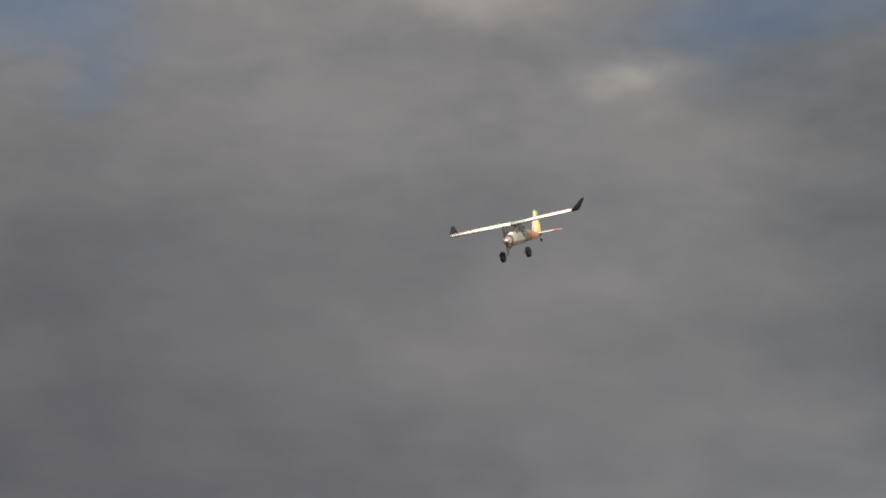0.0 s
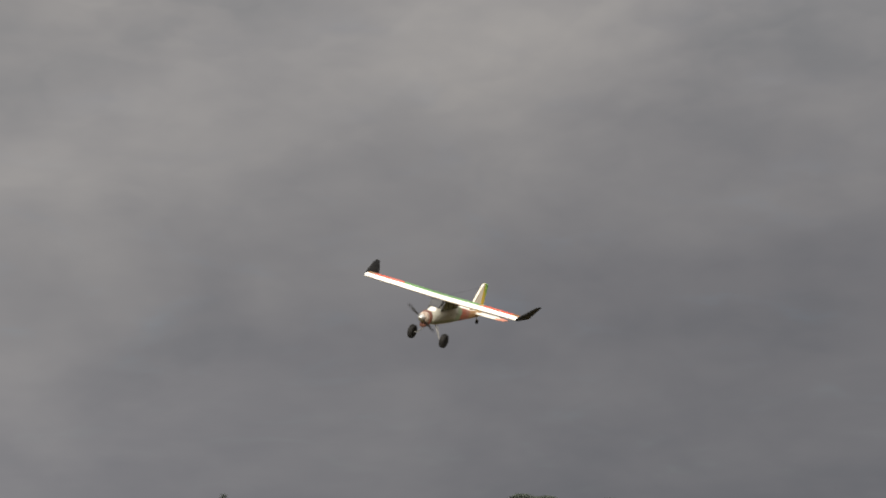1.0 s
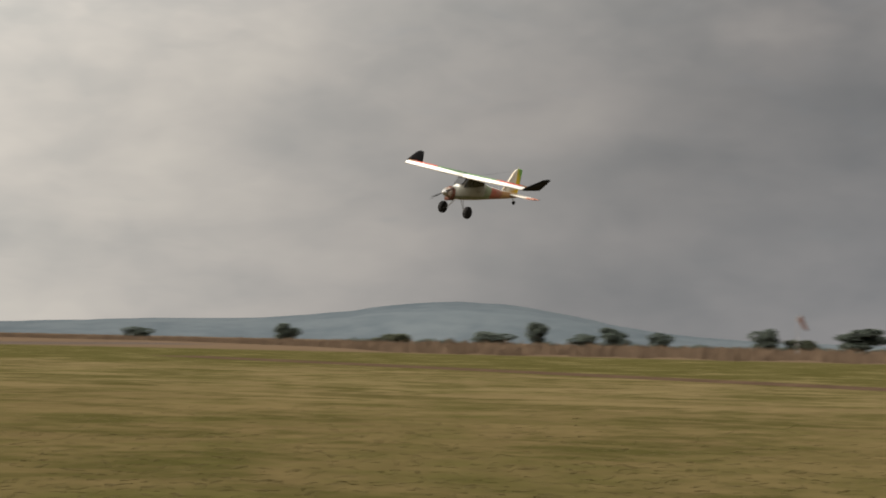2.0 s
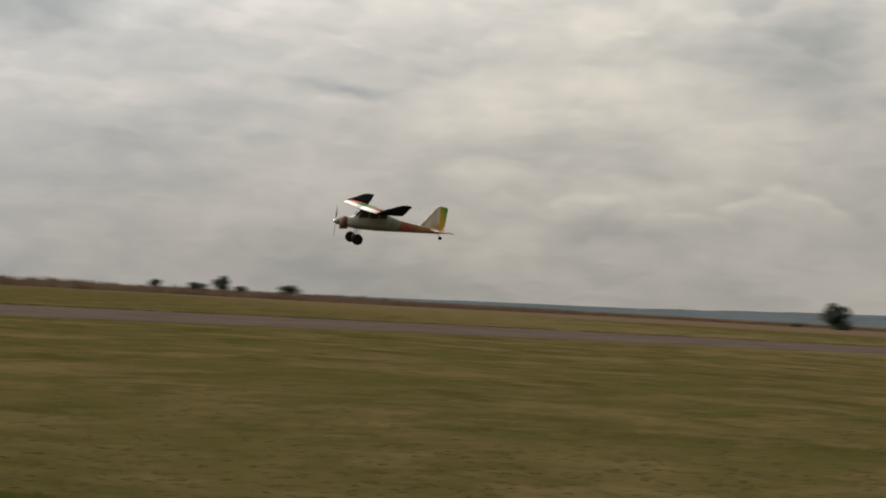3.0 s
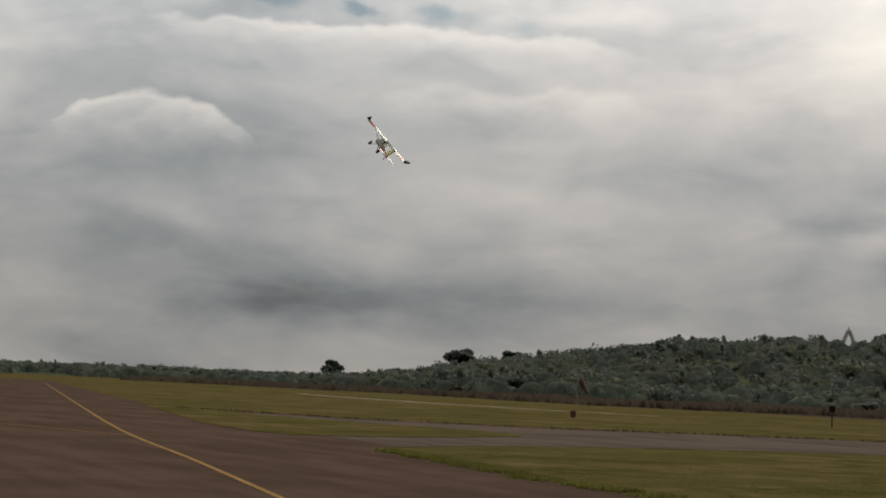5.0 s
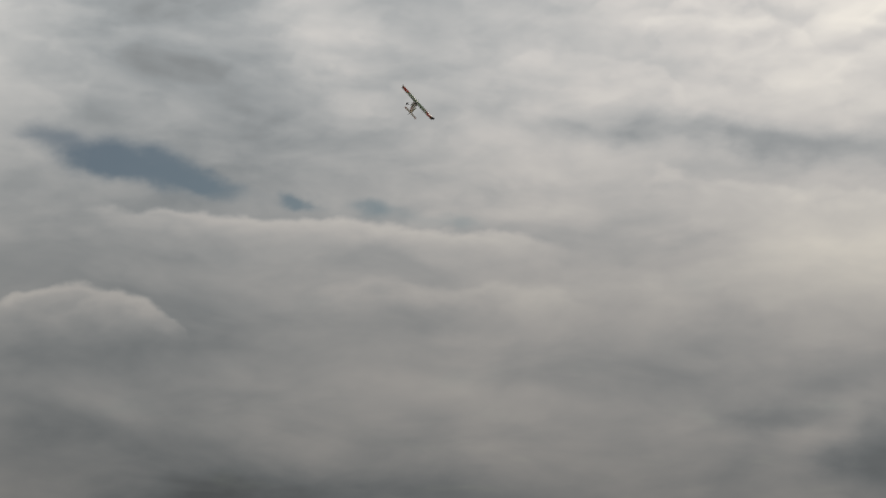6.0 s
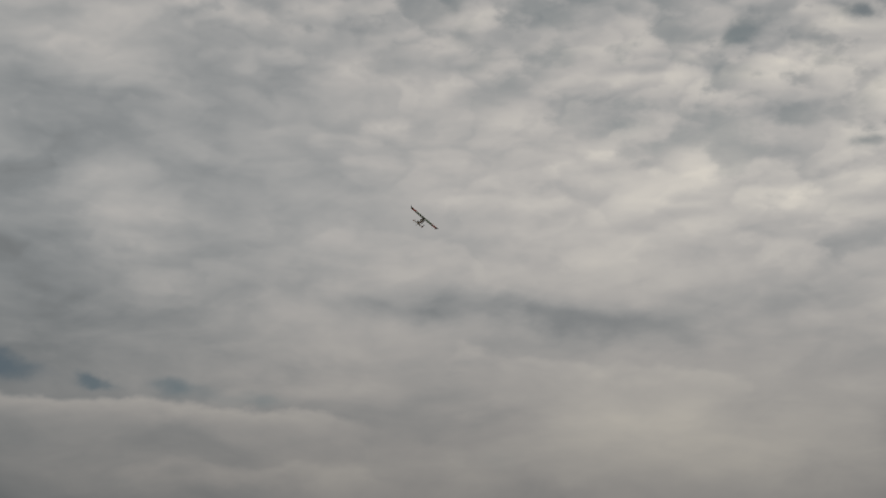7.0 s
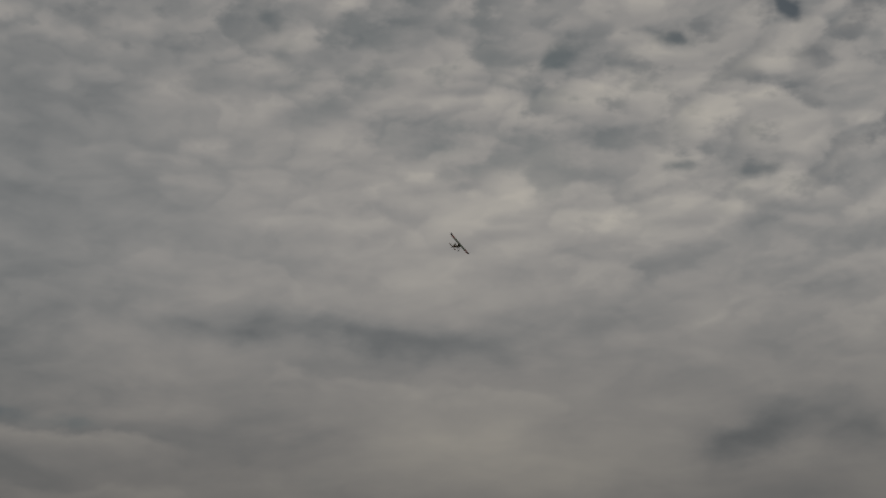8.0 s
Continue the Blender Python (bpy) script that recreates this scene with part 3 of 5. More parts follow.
def ribbon(name, near, far, mat, z, label, category):
    """A paved strip between two edge lines."""
    a, b = spline([(x, y, z) for x, y in near]), spline([(x, y, z) for x, y in far])
    verts, faces = [], []
    for i, (p, q) in enumerate(zip(a, b)):
        verts += [p, q]
        if i:
            faces.append((2 * i - 2, 2 * i, 2 * i + 1, 2 * i - 1))
    ob = new(name, mesh_of(name, verts, faces, mat))
    if ob.data.polygons[0].normal.z < 0:
        ob.data.flip_normals()
    return tagged(ob, label, category, "", "structure")


# ---- ground ----


def make_ground():
    verts, faces = [(0.0, 0.0, 0.0)], []
    radii, n = (8, 20, 45, 90, 180, 360, 720, 1500, 3000, 4700), 96
    for r in radii:
        for k in range(n):
            a = 2 * math.pi * k / n
            verts.append((r * math.cos(a), r * math.sin(a), 0.0))
    for k in range(n):
        faces.append((0, 1 + k, 1 + (k + 1) % n))
    for i in range(len(radii) - 1):
        for k in range(n):
            a, b = 1 + i * n, 1 + (i + 1) * n
            faces.append((a + k, b + k, b + (k + 1) % n, a + (k + 1) % n))
    tagged(new("ground", mesh_of("ground", verts, faces, GRASS)), "flat dry airfield grass, straw yellow with green patches", "grass field", "", "structure")


make_ground()
EDGE = [(9.0, -8.0), (5.0, 5.0), (1.5, 11.5), (-1.5, 13.6), (-12.0, 14.2), (-20.0, 14.5), (-28.0, 14.9), (-39.0, 16.3)]
WORN = []
for (xa, ya), (xb, yb) in zip(EDGE, EDGE[1:]):
    steps = max(1, int(math.hypot(xb - xa, yb - ya) / 0.35))
    for k in range(steps):
        x, y = xa + (xb - xa) * k / steps, ya + (yb - ya) * k / steps
        WORN.append((x, y + 0.34 * noise.noise((x * 0.55, 0.0, 7.0)) + 0.12 * noise.noise((x * 3.1, 2.0, 7.0))))
WORN.append(EDGE[-1])
sheet("tarmac_apron", [(10, -40)] + WORN + [(-43, 18.0), (-56, 19.4), (-80, 22.6), (-130, 31), (-260, 54), (-260, 20), (-90, -20), (-30, -40)],
      TARMAC, 0.012, "worn red-brown tarmac taxiway beside the grass", "taxiway")
ribbon("taxiway", [(-41.5, 17.6), (-44.5, 23), (-46, 29), (-46, 36), (-44, 44), (-36, 54), (-22, 67), (0, 77), (26, 87), (66, 97), (130, 118), (300, 160)],
       [(-84, 23.4), (-72, 29), (-66.5, 36), (-64, 46), (-59, 57), (-48, 69), (-30, 88), (0, 110), (34, 122), (84, 128), (150, 146), (320, 190)],
       TAXI, 0.008, "old grey tarmac taxiway curving through the grass", "taxiway")
ribbon("runway", [(-197, 70.5), (-162, 68.0), (-137, 69.0), (-118, 73.6)], [(-198, 72.2), (-163, 69.8), (-138, 70.6), (-119, 74.6)],
       CONCRETE, 0.01, "pale concrete runway strip beyond the taxiway", "runway")
ribbon("runway", [(-78, 92), (-93, 120), (-97, 150), (-100, 180), (-112, 240)], [(-78.3, 92.2), (-95, 121), (-105, 152), (-110, 186), (-120, 246)],
       CONCRETE, 0.01, "pale concrete runway strip beyond the taxiway", "runway")
ribbon("dirt_track", [(118, 70), (92, 34.6), (75.5, 13), (61.6, -5), (52, -18), (30, -50)], [(125, 69), (98, 33.6), (81, 12), (66, -6.5), (56, -20), (33, -51)],
       DIRT_AND_SHADE, 0.006, "dark bare dirt track across the dry grass", "track")


ribbon("reed_belt", [tuple(bearing(a, 0, r).xy) for a, r in ((16, 330), (24, 290), (32, 250), (40, 215), (48, 190), (54, 215), (60, 260), (66, 330), (76, 420))],
       [tuple(bearing(a, 0, r).xy) for a, r in ((16, 350), (24, 345), (32, 350), (40, 350), (48, 350), (54, 350), (60, 360), (66, 420), (76, 520))],
       REEDS, 0.03, "brown belt of dry reeds at the hill's foot", "reeds")
LIP = [(-84, 23.4), (-72, 29), (-66.5, 36), (-64, 46), (-59, 57), (-48, 69), (-30, 88), (0, 110), (34, 122), (84, 128), (150, 146), (320, 190)]
ribbon("taxiway_lip", LIP, [(x - 0.9, y + 1.1) for x, y in LIP], DIRT_AND_SHADE, 0.016, "dark worn grass lip along the taxiway", "verge")


def yellow_line():
    pts = [(-4.0, 5.0), (-13.8, 6.5), (-31.7, 9.5), (-49.8, 12.4), (-90.0, 20.0), (-200, 41)]
    w = 0.055
    ribbon("taxi_line", [(x, y - w) for x, y in pts], [(x, y + w) for x, y in pts], YELLOW_LINE, 0.017, "worn yellow centre line painted on tarmac", "painted line")
    ribbon("taxi_line", [(-44, 11.4 - w), (-50, 9.5 - w), (-58, 6.0 - w)], [(-44, 11.4 + w), (-50, 9.5 + w), (-58, 6.0 + w)], YELLOW_LINE, 0.0165,
           "faint yellow branch line painted on tarmac", "painted line")


yellow_line()
sheet("grass_island", [(-112, 30.5), (-98, 27.8), (-86, 25.5), (-74, 24.9), (-69.6, 25.9), (-63.7, 27.4), (-60.1, 29.0), (-56.0, 29.2), (-53.2, 27.4), (-50.4, 23.6), (-48.6, 19.6), (-48.4, 17.4), (-50.4, 16.9), (-54.0, 17.2), (-58.5, 17.5), (-70, 19.8), (-86, 22.8), (-100, 26.0)],
      GRASS, 0.024, "strip of dry grass between two taxiways", "grass")

# ---- hill and distance ----
RIDGE = [(8, 0.0), (12, 0.02), (17, 0.1), (20, 0.18), (22, 0.26), (24, 0.42), (26, 0.5), (28, 0.7), (30, 0.9), (32, 1.02), (34, 0.86), (36, 0.7), (38, 0.78),
         (40, 1.1), (42, 1.34), (44, 1.5), (46, 1.8), (47.7, 2.02), (50, 2.0), (52, 1.98), (55, 1.82), (57.4, 1.7), (60, 1.36), (62, 1.06), (64.5, 0.72),
         (66, 0.5), (68, 0.36), (70, 0.3), (74, 0.3), (82, 0.3), (90, 0.2), (100, 0.0)]


def ridge_el(az):
    for (a, e), (b, h) in zip(RIDGE, RIDGE[1:]):
        if a <= az <= b:
            return e + (h - e) * (az - a) / (b - a)
    return 0.0


def hill_base(az):
    return 330.0 + 60.0 * math.sin(az * 0.11) + max(0.0, az - 60) * 8.0


def hill_z(az, r):
    top, foot = 760.0, hill_base(az)
    crest = max(0.0, math.tan(radians(max(0.0, ridge_el(az) - 0.22))) * top + 0.6)
    k = min(1.0, max(0.0, (r - foot) / (top - foot)))
    k = k * k * (3 - 2 * k) if r <= top else max(0.0, 1 - (r - top) / 500)
    return crest * k * (1 + 0.14 * noise.noise((az * 0.22, r * 0.012, 3.0)) * (1 - k)) - (0.3 if k <= 0 else 0.0)


def make_hill():
    azs = np.linspace(8, 100, 140)
    rs = list(np.linspace(300, 760, 24)) + [800, 860, 940, 1060, 1200]
    verts = [tuple(bearing(a, 0, r) + Vector((0, 0, hill_z(a, r)))) for a in azs for r in rs]
    n = len(rs)
    faces = [(i * n + j, i * n + j + 1, (i + 1) * n + j + 1, (i + 1) * n + j) for i in range(len(azs) - 1) for j in range(n - 1)]
    ob = new("hill", mesh_of("hill", verts, faces, HILL, True))
    if ob.data.polygons[0].normal.z < 0:
        ob.data.flip_normals()
    tagged(ob, "low hill of dark green scrub beyond the airfield", "hill", "", "structure")


make_hill()


def make_far_hills():
    """A low range along the horizon, its haze put into the blue base colour."""
    verts, faces = [], []
    azs = np.linspace(-160, 30, 260)
    for a in azs:
        e = 0.22 + 0.07 * noise.noise((a * 0.16, 1.0, 0.0)) + 0.04 * noise.noise((a * 0.9, 5.0, 0.0))
        e += 1.15 * math.exp(-((a + 70) / 5.5) ** 2) + 0.35 * math.exp(-((a + 60) / 6) ** 2) + 0.25 * math.exp(-((a + 34) / 12) ** 2)
        if a < -86:
            e *= max(0.3, 1 - (-86 - a) / 16)
        if a > -26:
            e *= max(0.0, 1 - (a + 26) / 26)
        for r, k in ((3300, 0.0), (3500, 0.7), (3800, 1.0), (4400, 0.0)):
            verts.append(tuple(bearing(a, 0, r) + Vector((0, 0, math.tan(radians(e)) * 3800 * k - 2))))
    for i in range(len(azs) - 1):
        for j in range(3):
            faces.append((i * 4 + j, i * 4 + j + 1, i * 4 + j + 5, i * 4 + j + 4))
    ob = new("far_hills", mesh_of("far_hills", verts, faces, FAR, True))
    if ob.data.polygons[0].normal.z < 0:
        ob.data.flip_normals()
    tagged(ob, "distant hills along the horizon, blue-grey haze painted into their colour", "hills", "", "structure")


make_far_hills()

# ---- foliage ----


def leaf_cloud(rng, count, size, place):
    """A crown of loose leaves: corners, faces, and the way that each corner faces."""
    verts, faces, ways = [], [], []
    for _ in range(count):
        p, out = place(rng)
        s = size * rng.uniform(0.6, 1.4)
        q = Euler((rng.uniform(-1.1, 1.1), rng.uniform(-1.1, 1.1), rng.uniform(0, 6.3))).to_matrix()
        k = len(verts)
        for dx, dy in ((-1, -0.55), (0.9, -0.5), (0.1, 0.95)):
            verts.append(p + q @ Vector((dx * s, dy * s, rng.uniform(-0.3, 0.3) * s)))
            ways.append(out)
        faces.append((k, k + 1, k + 2))
    return verts, faces, ways


def crown_shape(kind, rng):
    """Lobes that make up one crown, in a box one wide and one high."""
    lobes = []
    if kind == "round":
        for _ in range(9):
            a, h = rng.uniform(0, 6.3), rng.uniform(0.3, 0.85)
            d = rng.uniform(0.1, 0.3)
            lobes.append(((d * math.cos(a), d * math.sin(a), h), rng.uniform(0.16, 0.26), 0.8))
    elif kind == "flat":
        for _ in range(10):
            a, d = rng.uniform(0, 6.3), rng.uniform(0.1, 0.42)
            lobes.append(((d * math.cos(a), d * math.sin(a), rng.uniform(0.45, 0.85)), rng.uniform(0.16, 0.24), 0.7))
    elif kind == "tall":
        for k in range(8):
            h = 0.2 + 0.1 * k
            a, d = rng.uniform(0, 6.3), 0.14 * (1 - h) + 0.03
            lobes.append(((d * math.cos(a), d * math.sin(a), h), 0.3 * (1.15 - h), 0.9))
    else:
        for _ in range(9):
            a, d = rng.uniform(0, 6.3), rng.uniform(0.05, 0.36)
            lobes.append(((d * math.cos(a), d * math.sin(a), rng.uniform(0.15, 0.7)), rng.uniform(0.16, 0.25), 0.9))

    def place(r):
        (x, y, z), w, sq = lobes[r.randrange(len(lobes))]
        v = Vector((r.gauss(0, 1), r.gauss(0, 1), r.gauss(0, 1))).normalized() * w * r.uniform(0.45, 1.0) ** 0.5
        p = Vector((x + v.x, y + v.y, max(0.02, z + v.z * sq)))
        return p, (v.normalized() + Vector((r.uniform(-0.3, 0.3), r.uniform(-0.3, 0.3), 0.8 + r.uniform(-0.3, 0.3)))).normalized()
    return lobes, place


def make_tree(kind, seed, mat, leaves=1900, size=0.055, label="", group="trees along the airfield"):
    """A tree one metre high, to be scaled when it is placed."""
    rng = random.Random(seed)
    lobes, place = crown_shape(kind, rng)
    low = kind == "bush"
    tree = thing("bush" if low else "tree", label, "bush" if low else "tree", group)
    bm = bmesh.new()
    top = 0.3 if low else 0.62
    rod(bm, (0, 0, -0.02), (0.01, 0.0, top * 0.5), 0.034, 0.026, 7)
    rod(bm, (0.01, 0, top * 0.5), (-0.01, 0.01, top), 0.02, 0.012, 7)
    for (x, y, z), w, sq in lobes[:5]:
        rod(bm, (0.005, 0, min(z * 0.55, top * 0.8)), (x, y, z), 0.011, 0.004, 5)
    part("trunk", bm, BARK, tree)
    v, f, n = leaf_cloud(rng, leaves, size, place)
    crown = new("crown", mesh_of("crown", v, f, mat, normals=n))
    crown.parent = tree
    return tree


PLACED = []


def plant(proto, az, r, height, width, turn, z=0.0):
    at = bearing(az, 0, r) + Vector((0, 0, z))
    m = Matrix.Translation(at) @ Matrix.Rotation(turn, 4, "Z") @ Matrix.Diagonal((width, width, height, 1))
    if proto not in PLACED:
        PLACED.append(proto)
        proto.matrix_basis = m
        return proto
    # the prototype carries its own scale, so the copy divides it out again
    s = proto.matrix_basis.to_scale()
    return copy_thing(proto, m @ Matrix.Diagonal((1 / s.x, 1 / s.y, 1 / s.z, 1)))


ROUND_A = make_tree("round", 1, LEAF, label="dark green round-crowned tree at the field's edge")
ROUND_B = make_tree("round", 2, LEAF, label="dark green round-crowned tree at the field's edge")
FLAT_A = make_tree("flat", 3, LEAF, label="dark flat-topped tree on open ground")
TALL_A = make_tree("tall", 4, LEAF, label="dark slender tree with a pointed crown")
BUSH_A = make_tree("bush", 5, LEAF, leaves=1100, size=0.06, label="dense dark green bush on dry grass")
BUSH_B = make_tree("bush", 6, LEAF_DRY, leaves=1100, size=0.06, label="olive green bush on dry grass")


def az15(x):
    return -94.3 + math.degrees(math.atan((784 - x) / 3000))


def tree_row():
    """The row of trees along the far side of the dry field."""
    rng = random.Random(12)
    r, px = 600.0, 0.2
    rows = [(20, 34, 50, BUSH_A), (85, 20, 60, BUSH_B), (190, 33, 92, ROUND_A), (340, 18, 60, BUSH_A), (405, 13, 40, BUSH_A), (455, 22, 45, BUSH_A),
            (498, 54, 74, ROUND_A), (570, 42, 72, ROUND_B), (635, 28, 60, BUSH_B), (705, 41, 40, ROUND_B), (735, 14, 40, BUSH_A), (800, 39, 50, ROUND_A),
            (832, 24, 40, BUSH_A), (895, 51, 70, ROUND_A)]
    rows += [(945, 16, 50, BUSH_A), (985, 42, 58, ROUND_B), (1030, 14, 40, BUSH_A), (1088, 37, 62, ROUND_B),
            (1150, 12, 50, BUSH_A), (1195, 42, 40, TALL_A), (1222, 20, 50, BUSH_A), (1285, 20, 90, BUSH_A), (1325, 22, 40, BUSH_B), (1365, 16, 44, BUSH_A),
            (1415, 10, 40, BUSH_A), (1500, 22, 60, BUSH_A), (1545, 20, 70, BUSH_A), (1612, 36, 34, TALL_A), (1660, 16, 70, BUSH_A), (1740, 22, 80, ROUND_B),
            (1830, 22, 70, BUSH_A), (1915, 30, 70, ROUND_A), (1980, 20, 80, BUSH_B), (2050, 26, 90, ROUND_A), (2120, 20, 60, BUSH_A), (2241, 42, 100, ROUND_B),
            (2290, 22, 90, BUSH_A), (2390, 40, 70, ROUND_A), (2480, 20, 90, BUSH_A)]
    for x, h, w, proto in rows:
        plant(proto, az15(x), r + rng.uniform(-15, 15), h * px * 1.2 + 1.3, w * px * 1.2, rng.uniform(0, 6.3))
    # on towards the open side
    for az, h, w, proto in [(-76.5, 7, 11, BUSH_A), (-75.0, 8, 14, ROUND_A), (-74.0, 6, 12, BUSH_A), (-72.4, 9, 9, ROUND_B), (-70.8, 6, 18, BUSH_A), (-67.5, 5, 16, BUSH_B),
                            (-64.0, 7, 10, ROUND_A), (-59.0, 5, 14, BUSH_A), (-53.0, 6, 9, ROUND_B), (-47.0, 5, 12, BUSH_A), (-41.5, 6, 12, BUSH_A)]:
        plant(proto, az, r + rng.uniform(-15, 15), h, w, rng.uniform(0, 6.3))


tree_row()


def lone_trees():
    """Single trees and bushes on the open side and along the hill's crest."""
    rng = random.Random(4)
    for az, r, h, w, proto in [(-27.05, 500, 8.6, 9.0, BUSH_A), (-25.8, 520, 1.6, 4, BUSH_B), (-36.6, 520, 7.6, 13, BUSH_A), (-38.2, 520, 7.6, 14, BUSH_A),
                               (-4.35, 1200, 8.0, 11, BUSH_A), (-5.7, 1200, 7.0, 17, BUSH_A), (-6.5, 1200, 12.5, 13, ROUND_A), (-7.2, 1200, 6, 11, BUSH_A), (-8.8, 1200, 8.6, 17, BUSH_A),
                               (14.45, 1000, 5.0, 14, BUSH_A), (13.5, 1000, 5.4, 14, BUSH_A)]:
        plant(proto, az, r, h, w, rng.uniform(0, 6.3))
    for az, h, w, proto in [(69.0, 9, 11, ROUND_A), (66.9, 6, 10, BUSH_A), (64.6, 11, 15, FLAT_A), (62.9, 8, 12, ROUND_B), (60.5, 5, 8, BUSH_A), (56.0, 6, 10, BUSH_A),
                            (54.0, 7, 13, ROUND_A), (50.6, 8, 14, ROUND_B), (47.75, 9, 9, FLAT_A), (49.4, 7, 12, ROUND_A), (45.9, 4, 6, BUSH_A), (42.75, 9, 11, ROUND_A),
                            (41.0, 11, 8, TALL_A), (40.3, 8, 7, TALL_A), (39.3, 10, 15, ROUND_B), (38.3, 7, 9, ROUND_A), (35.4, 8, 12, ROUND_B), (34.4, 6, 7, BUSH_A),
                            (33.3, 9, 9, ROUND_A), (32.0, 9, 11, ROUND_B), (31.1, 8, 9, ROUND_A), (30.1, 5, 10, BUSH_A), (27.8, 5, 7, ROUND_B), (23.9, 9, 9, ROUND_A),
                            (22.8, 9, 9, ROUND_B), (21.9, 7, 8, ROUND_A), (21.3, 6, 6, TALL_A), (20.2, 5, 9, FLAT_A), (18.9, 4, 8, BUSH_A)]:
        plant(proto, az, 752, h * 1.12, w * 1.1, rng.uniform(0, 6.3), hill_z(az, 756) - 0.3)
    for az, r, h, w, proto in [(29.1, 236, 3.0, 4.6, BUSH_A), (31.0, 238, 4.0, 4.6, BUSH_B), (33.95, 240, 4.6, 4.4, BUSH_A), (41.2, 240, 2.4, 5.5, BUSH_A), (43.2, 250, 2.0, 3, BUSH_B),
                               (25.3, 190, 0.9, 2.4, BUSH_B), (46.5, 230, 2.0, 3, BUSH_A), (51.2, 270, 2.4, 5, BUSH_A)]:
        plant(proto, az, r, h, w, rng.uniform(0, 6.3))


lone_trees()


def wooded(az, r):
    """Whether trees stand there: not in the clearings of the slopes, nor in the tower's gap."""
    if 54.4 < az < 57.3 and 560 < r < 590 or 51.0 < az < 52.7 and r > 640:
        return False
    open_land = 0.06 if az < 42 and r < 540 else -0.24
    return r > 620 or noise.noise((az * 0.35, r * 0.012, 0.0)) > open_land


def make_canopy():
    """The closed canopy of the hill's woods: the tops of many crowns grown together."""
    rng = random.Random(78)
    azs, rs = np.linspace(16, 92, 700), np.linspace(255, 800, 400)
    da, dr = azs[1] - azs[0], rs[1] - rs[0]
    base = np.array([[hill_z(a, r) for r in rs] for a in azs])
    tall = np.full(base.shape, -0.8)
    for _ in range(30000):
        az = rng.uniform(16.3, 91.7)
        foot = hill_base(az)
        r = foot + (790 - foot) * rng.random() ** 0.8
        low = ridge_el(az)
        if not wooded(az, r) or low < 0.4 and rng.random() < 0.5:
            continue
        w = 1.0 + 2.6 * rng.random() ** 1.5
        h = (0.9 + w * rng.uniform(0.6, 1.5)) * (1.0 if r > 420 else 0.7) * min(1.0, 0.25 + low * 1.2)
        step = math.degrees(w / r)
        i0, i1 = max(0, int((az - step - azs[0]) / da)), min(len(azs), int((az + step - azs[0]) / da) + 2)
        j0, j1 = max(0, int((r - w - rs[0]) / dr)), min(len(rs), int((r + w - rs[0]) / dr) + 2)
        x = np.radians(azs[i0:i1, None] - az) * r / w
        y = (rs[None, j0:j1] - r) / w
        d = x * x + y * y
        dome = np.where(d < 1.0, h * (0.25 + 0.75 * np.sqrt(np.clip(1.0 - d, 0.0, 1.0))), -0.8)
        tall[i0:i1, j0:j1] = np.maximum(tall[i0:i1, j0:j1], dome)
    ruffle = np.random.RandomState(3).uniform(-0.38, 0.38, tall.shape)
    z = base + tall + np.where(tall > 0, ruffle, 0.0)
    a = np.radians(azs)[:, None]
    verts = np.stack([-np.sin(a) * rs[None], np.cos(a) * rs[None], z], 2).reshape(-1, 3)
    n = len(rs)
    k = (np.arange(len(azs) - 1)[:, None] * n + np.arange(n - 1)[None]).reshape(-1)
    keep = (np.maximum.reduce([tall[:-1, :-1], tall[1:, :-1], tall[:-1, 1:], tall[1:, 1:]]) > 0).reshape(-1)
    faces = np.stack([k, k + n, k + n + 1, k + 1], 1)[keep]
    ob = new("hill_canopy", mesh_of("hill_canopy", verts.tolist(), faces.tolist(), CANOPY, True))
    if ob.data.polygons[0].normal.z < 0:
        ob.data.flip_normals()
    tagged(ob, "closed dark green canopy over the low hill", "woods", "", "stuff")


make_canopy()


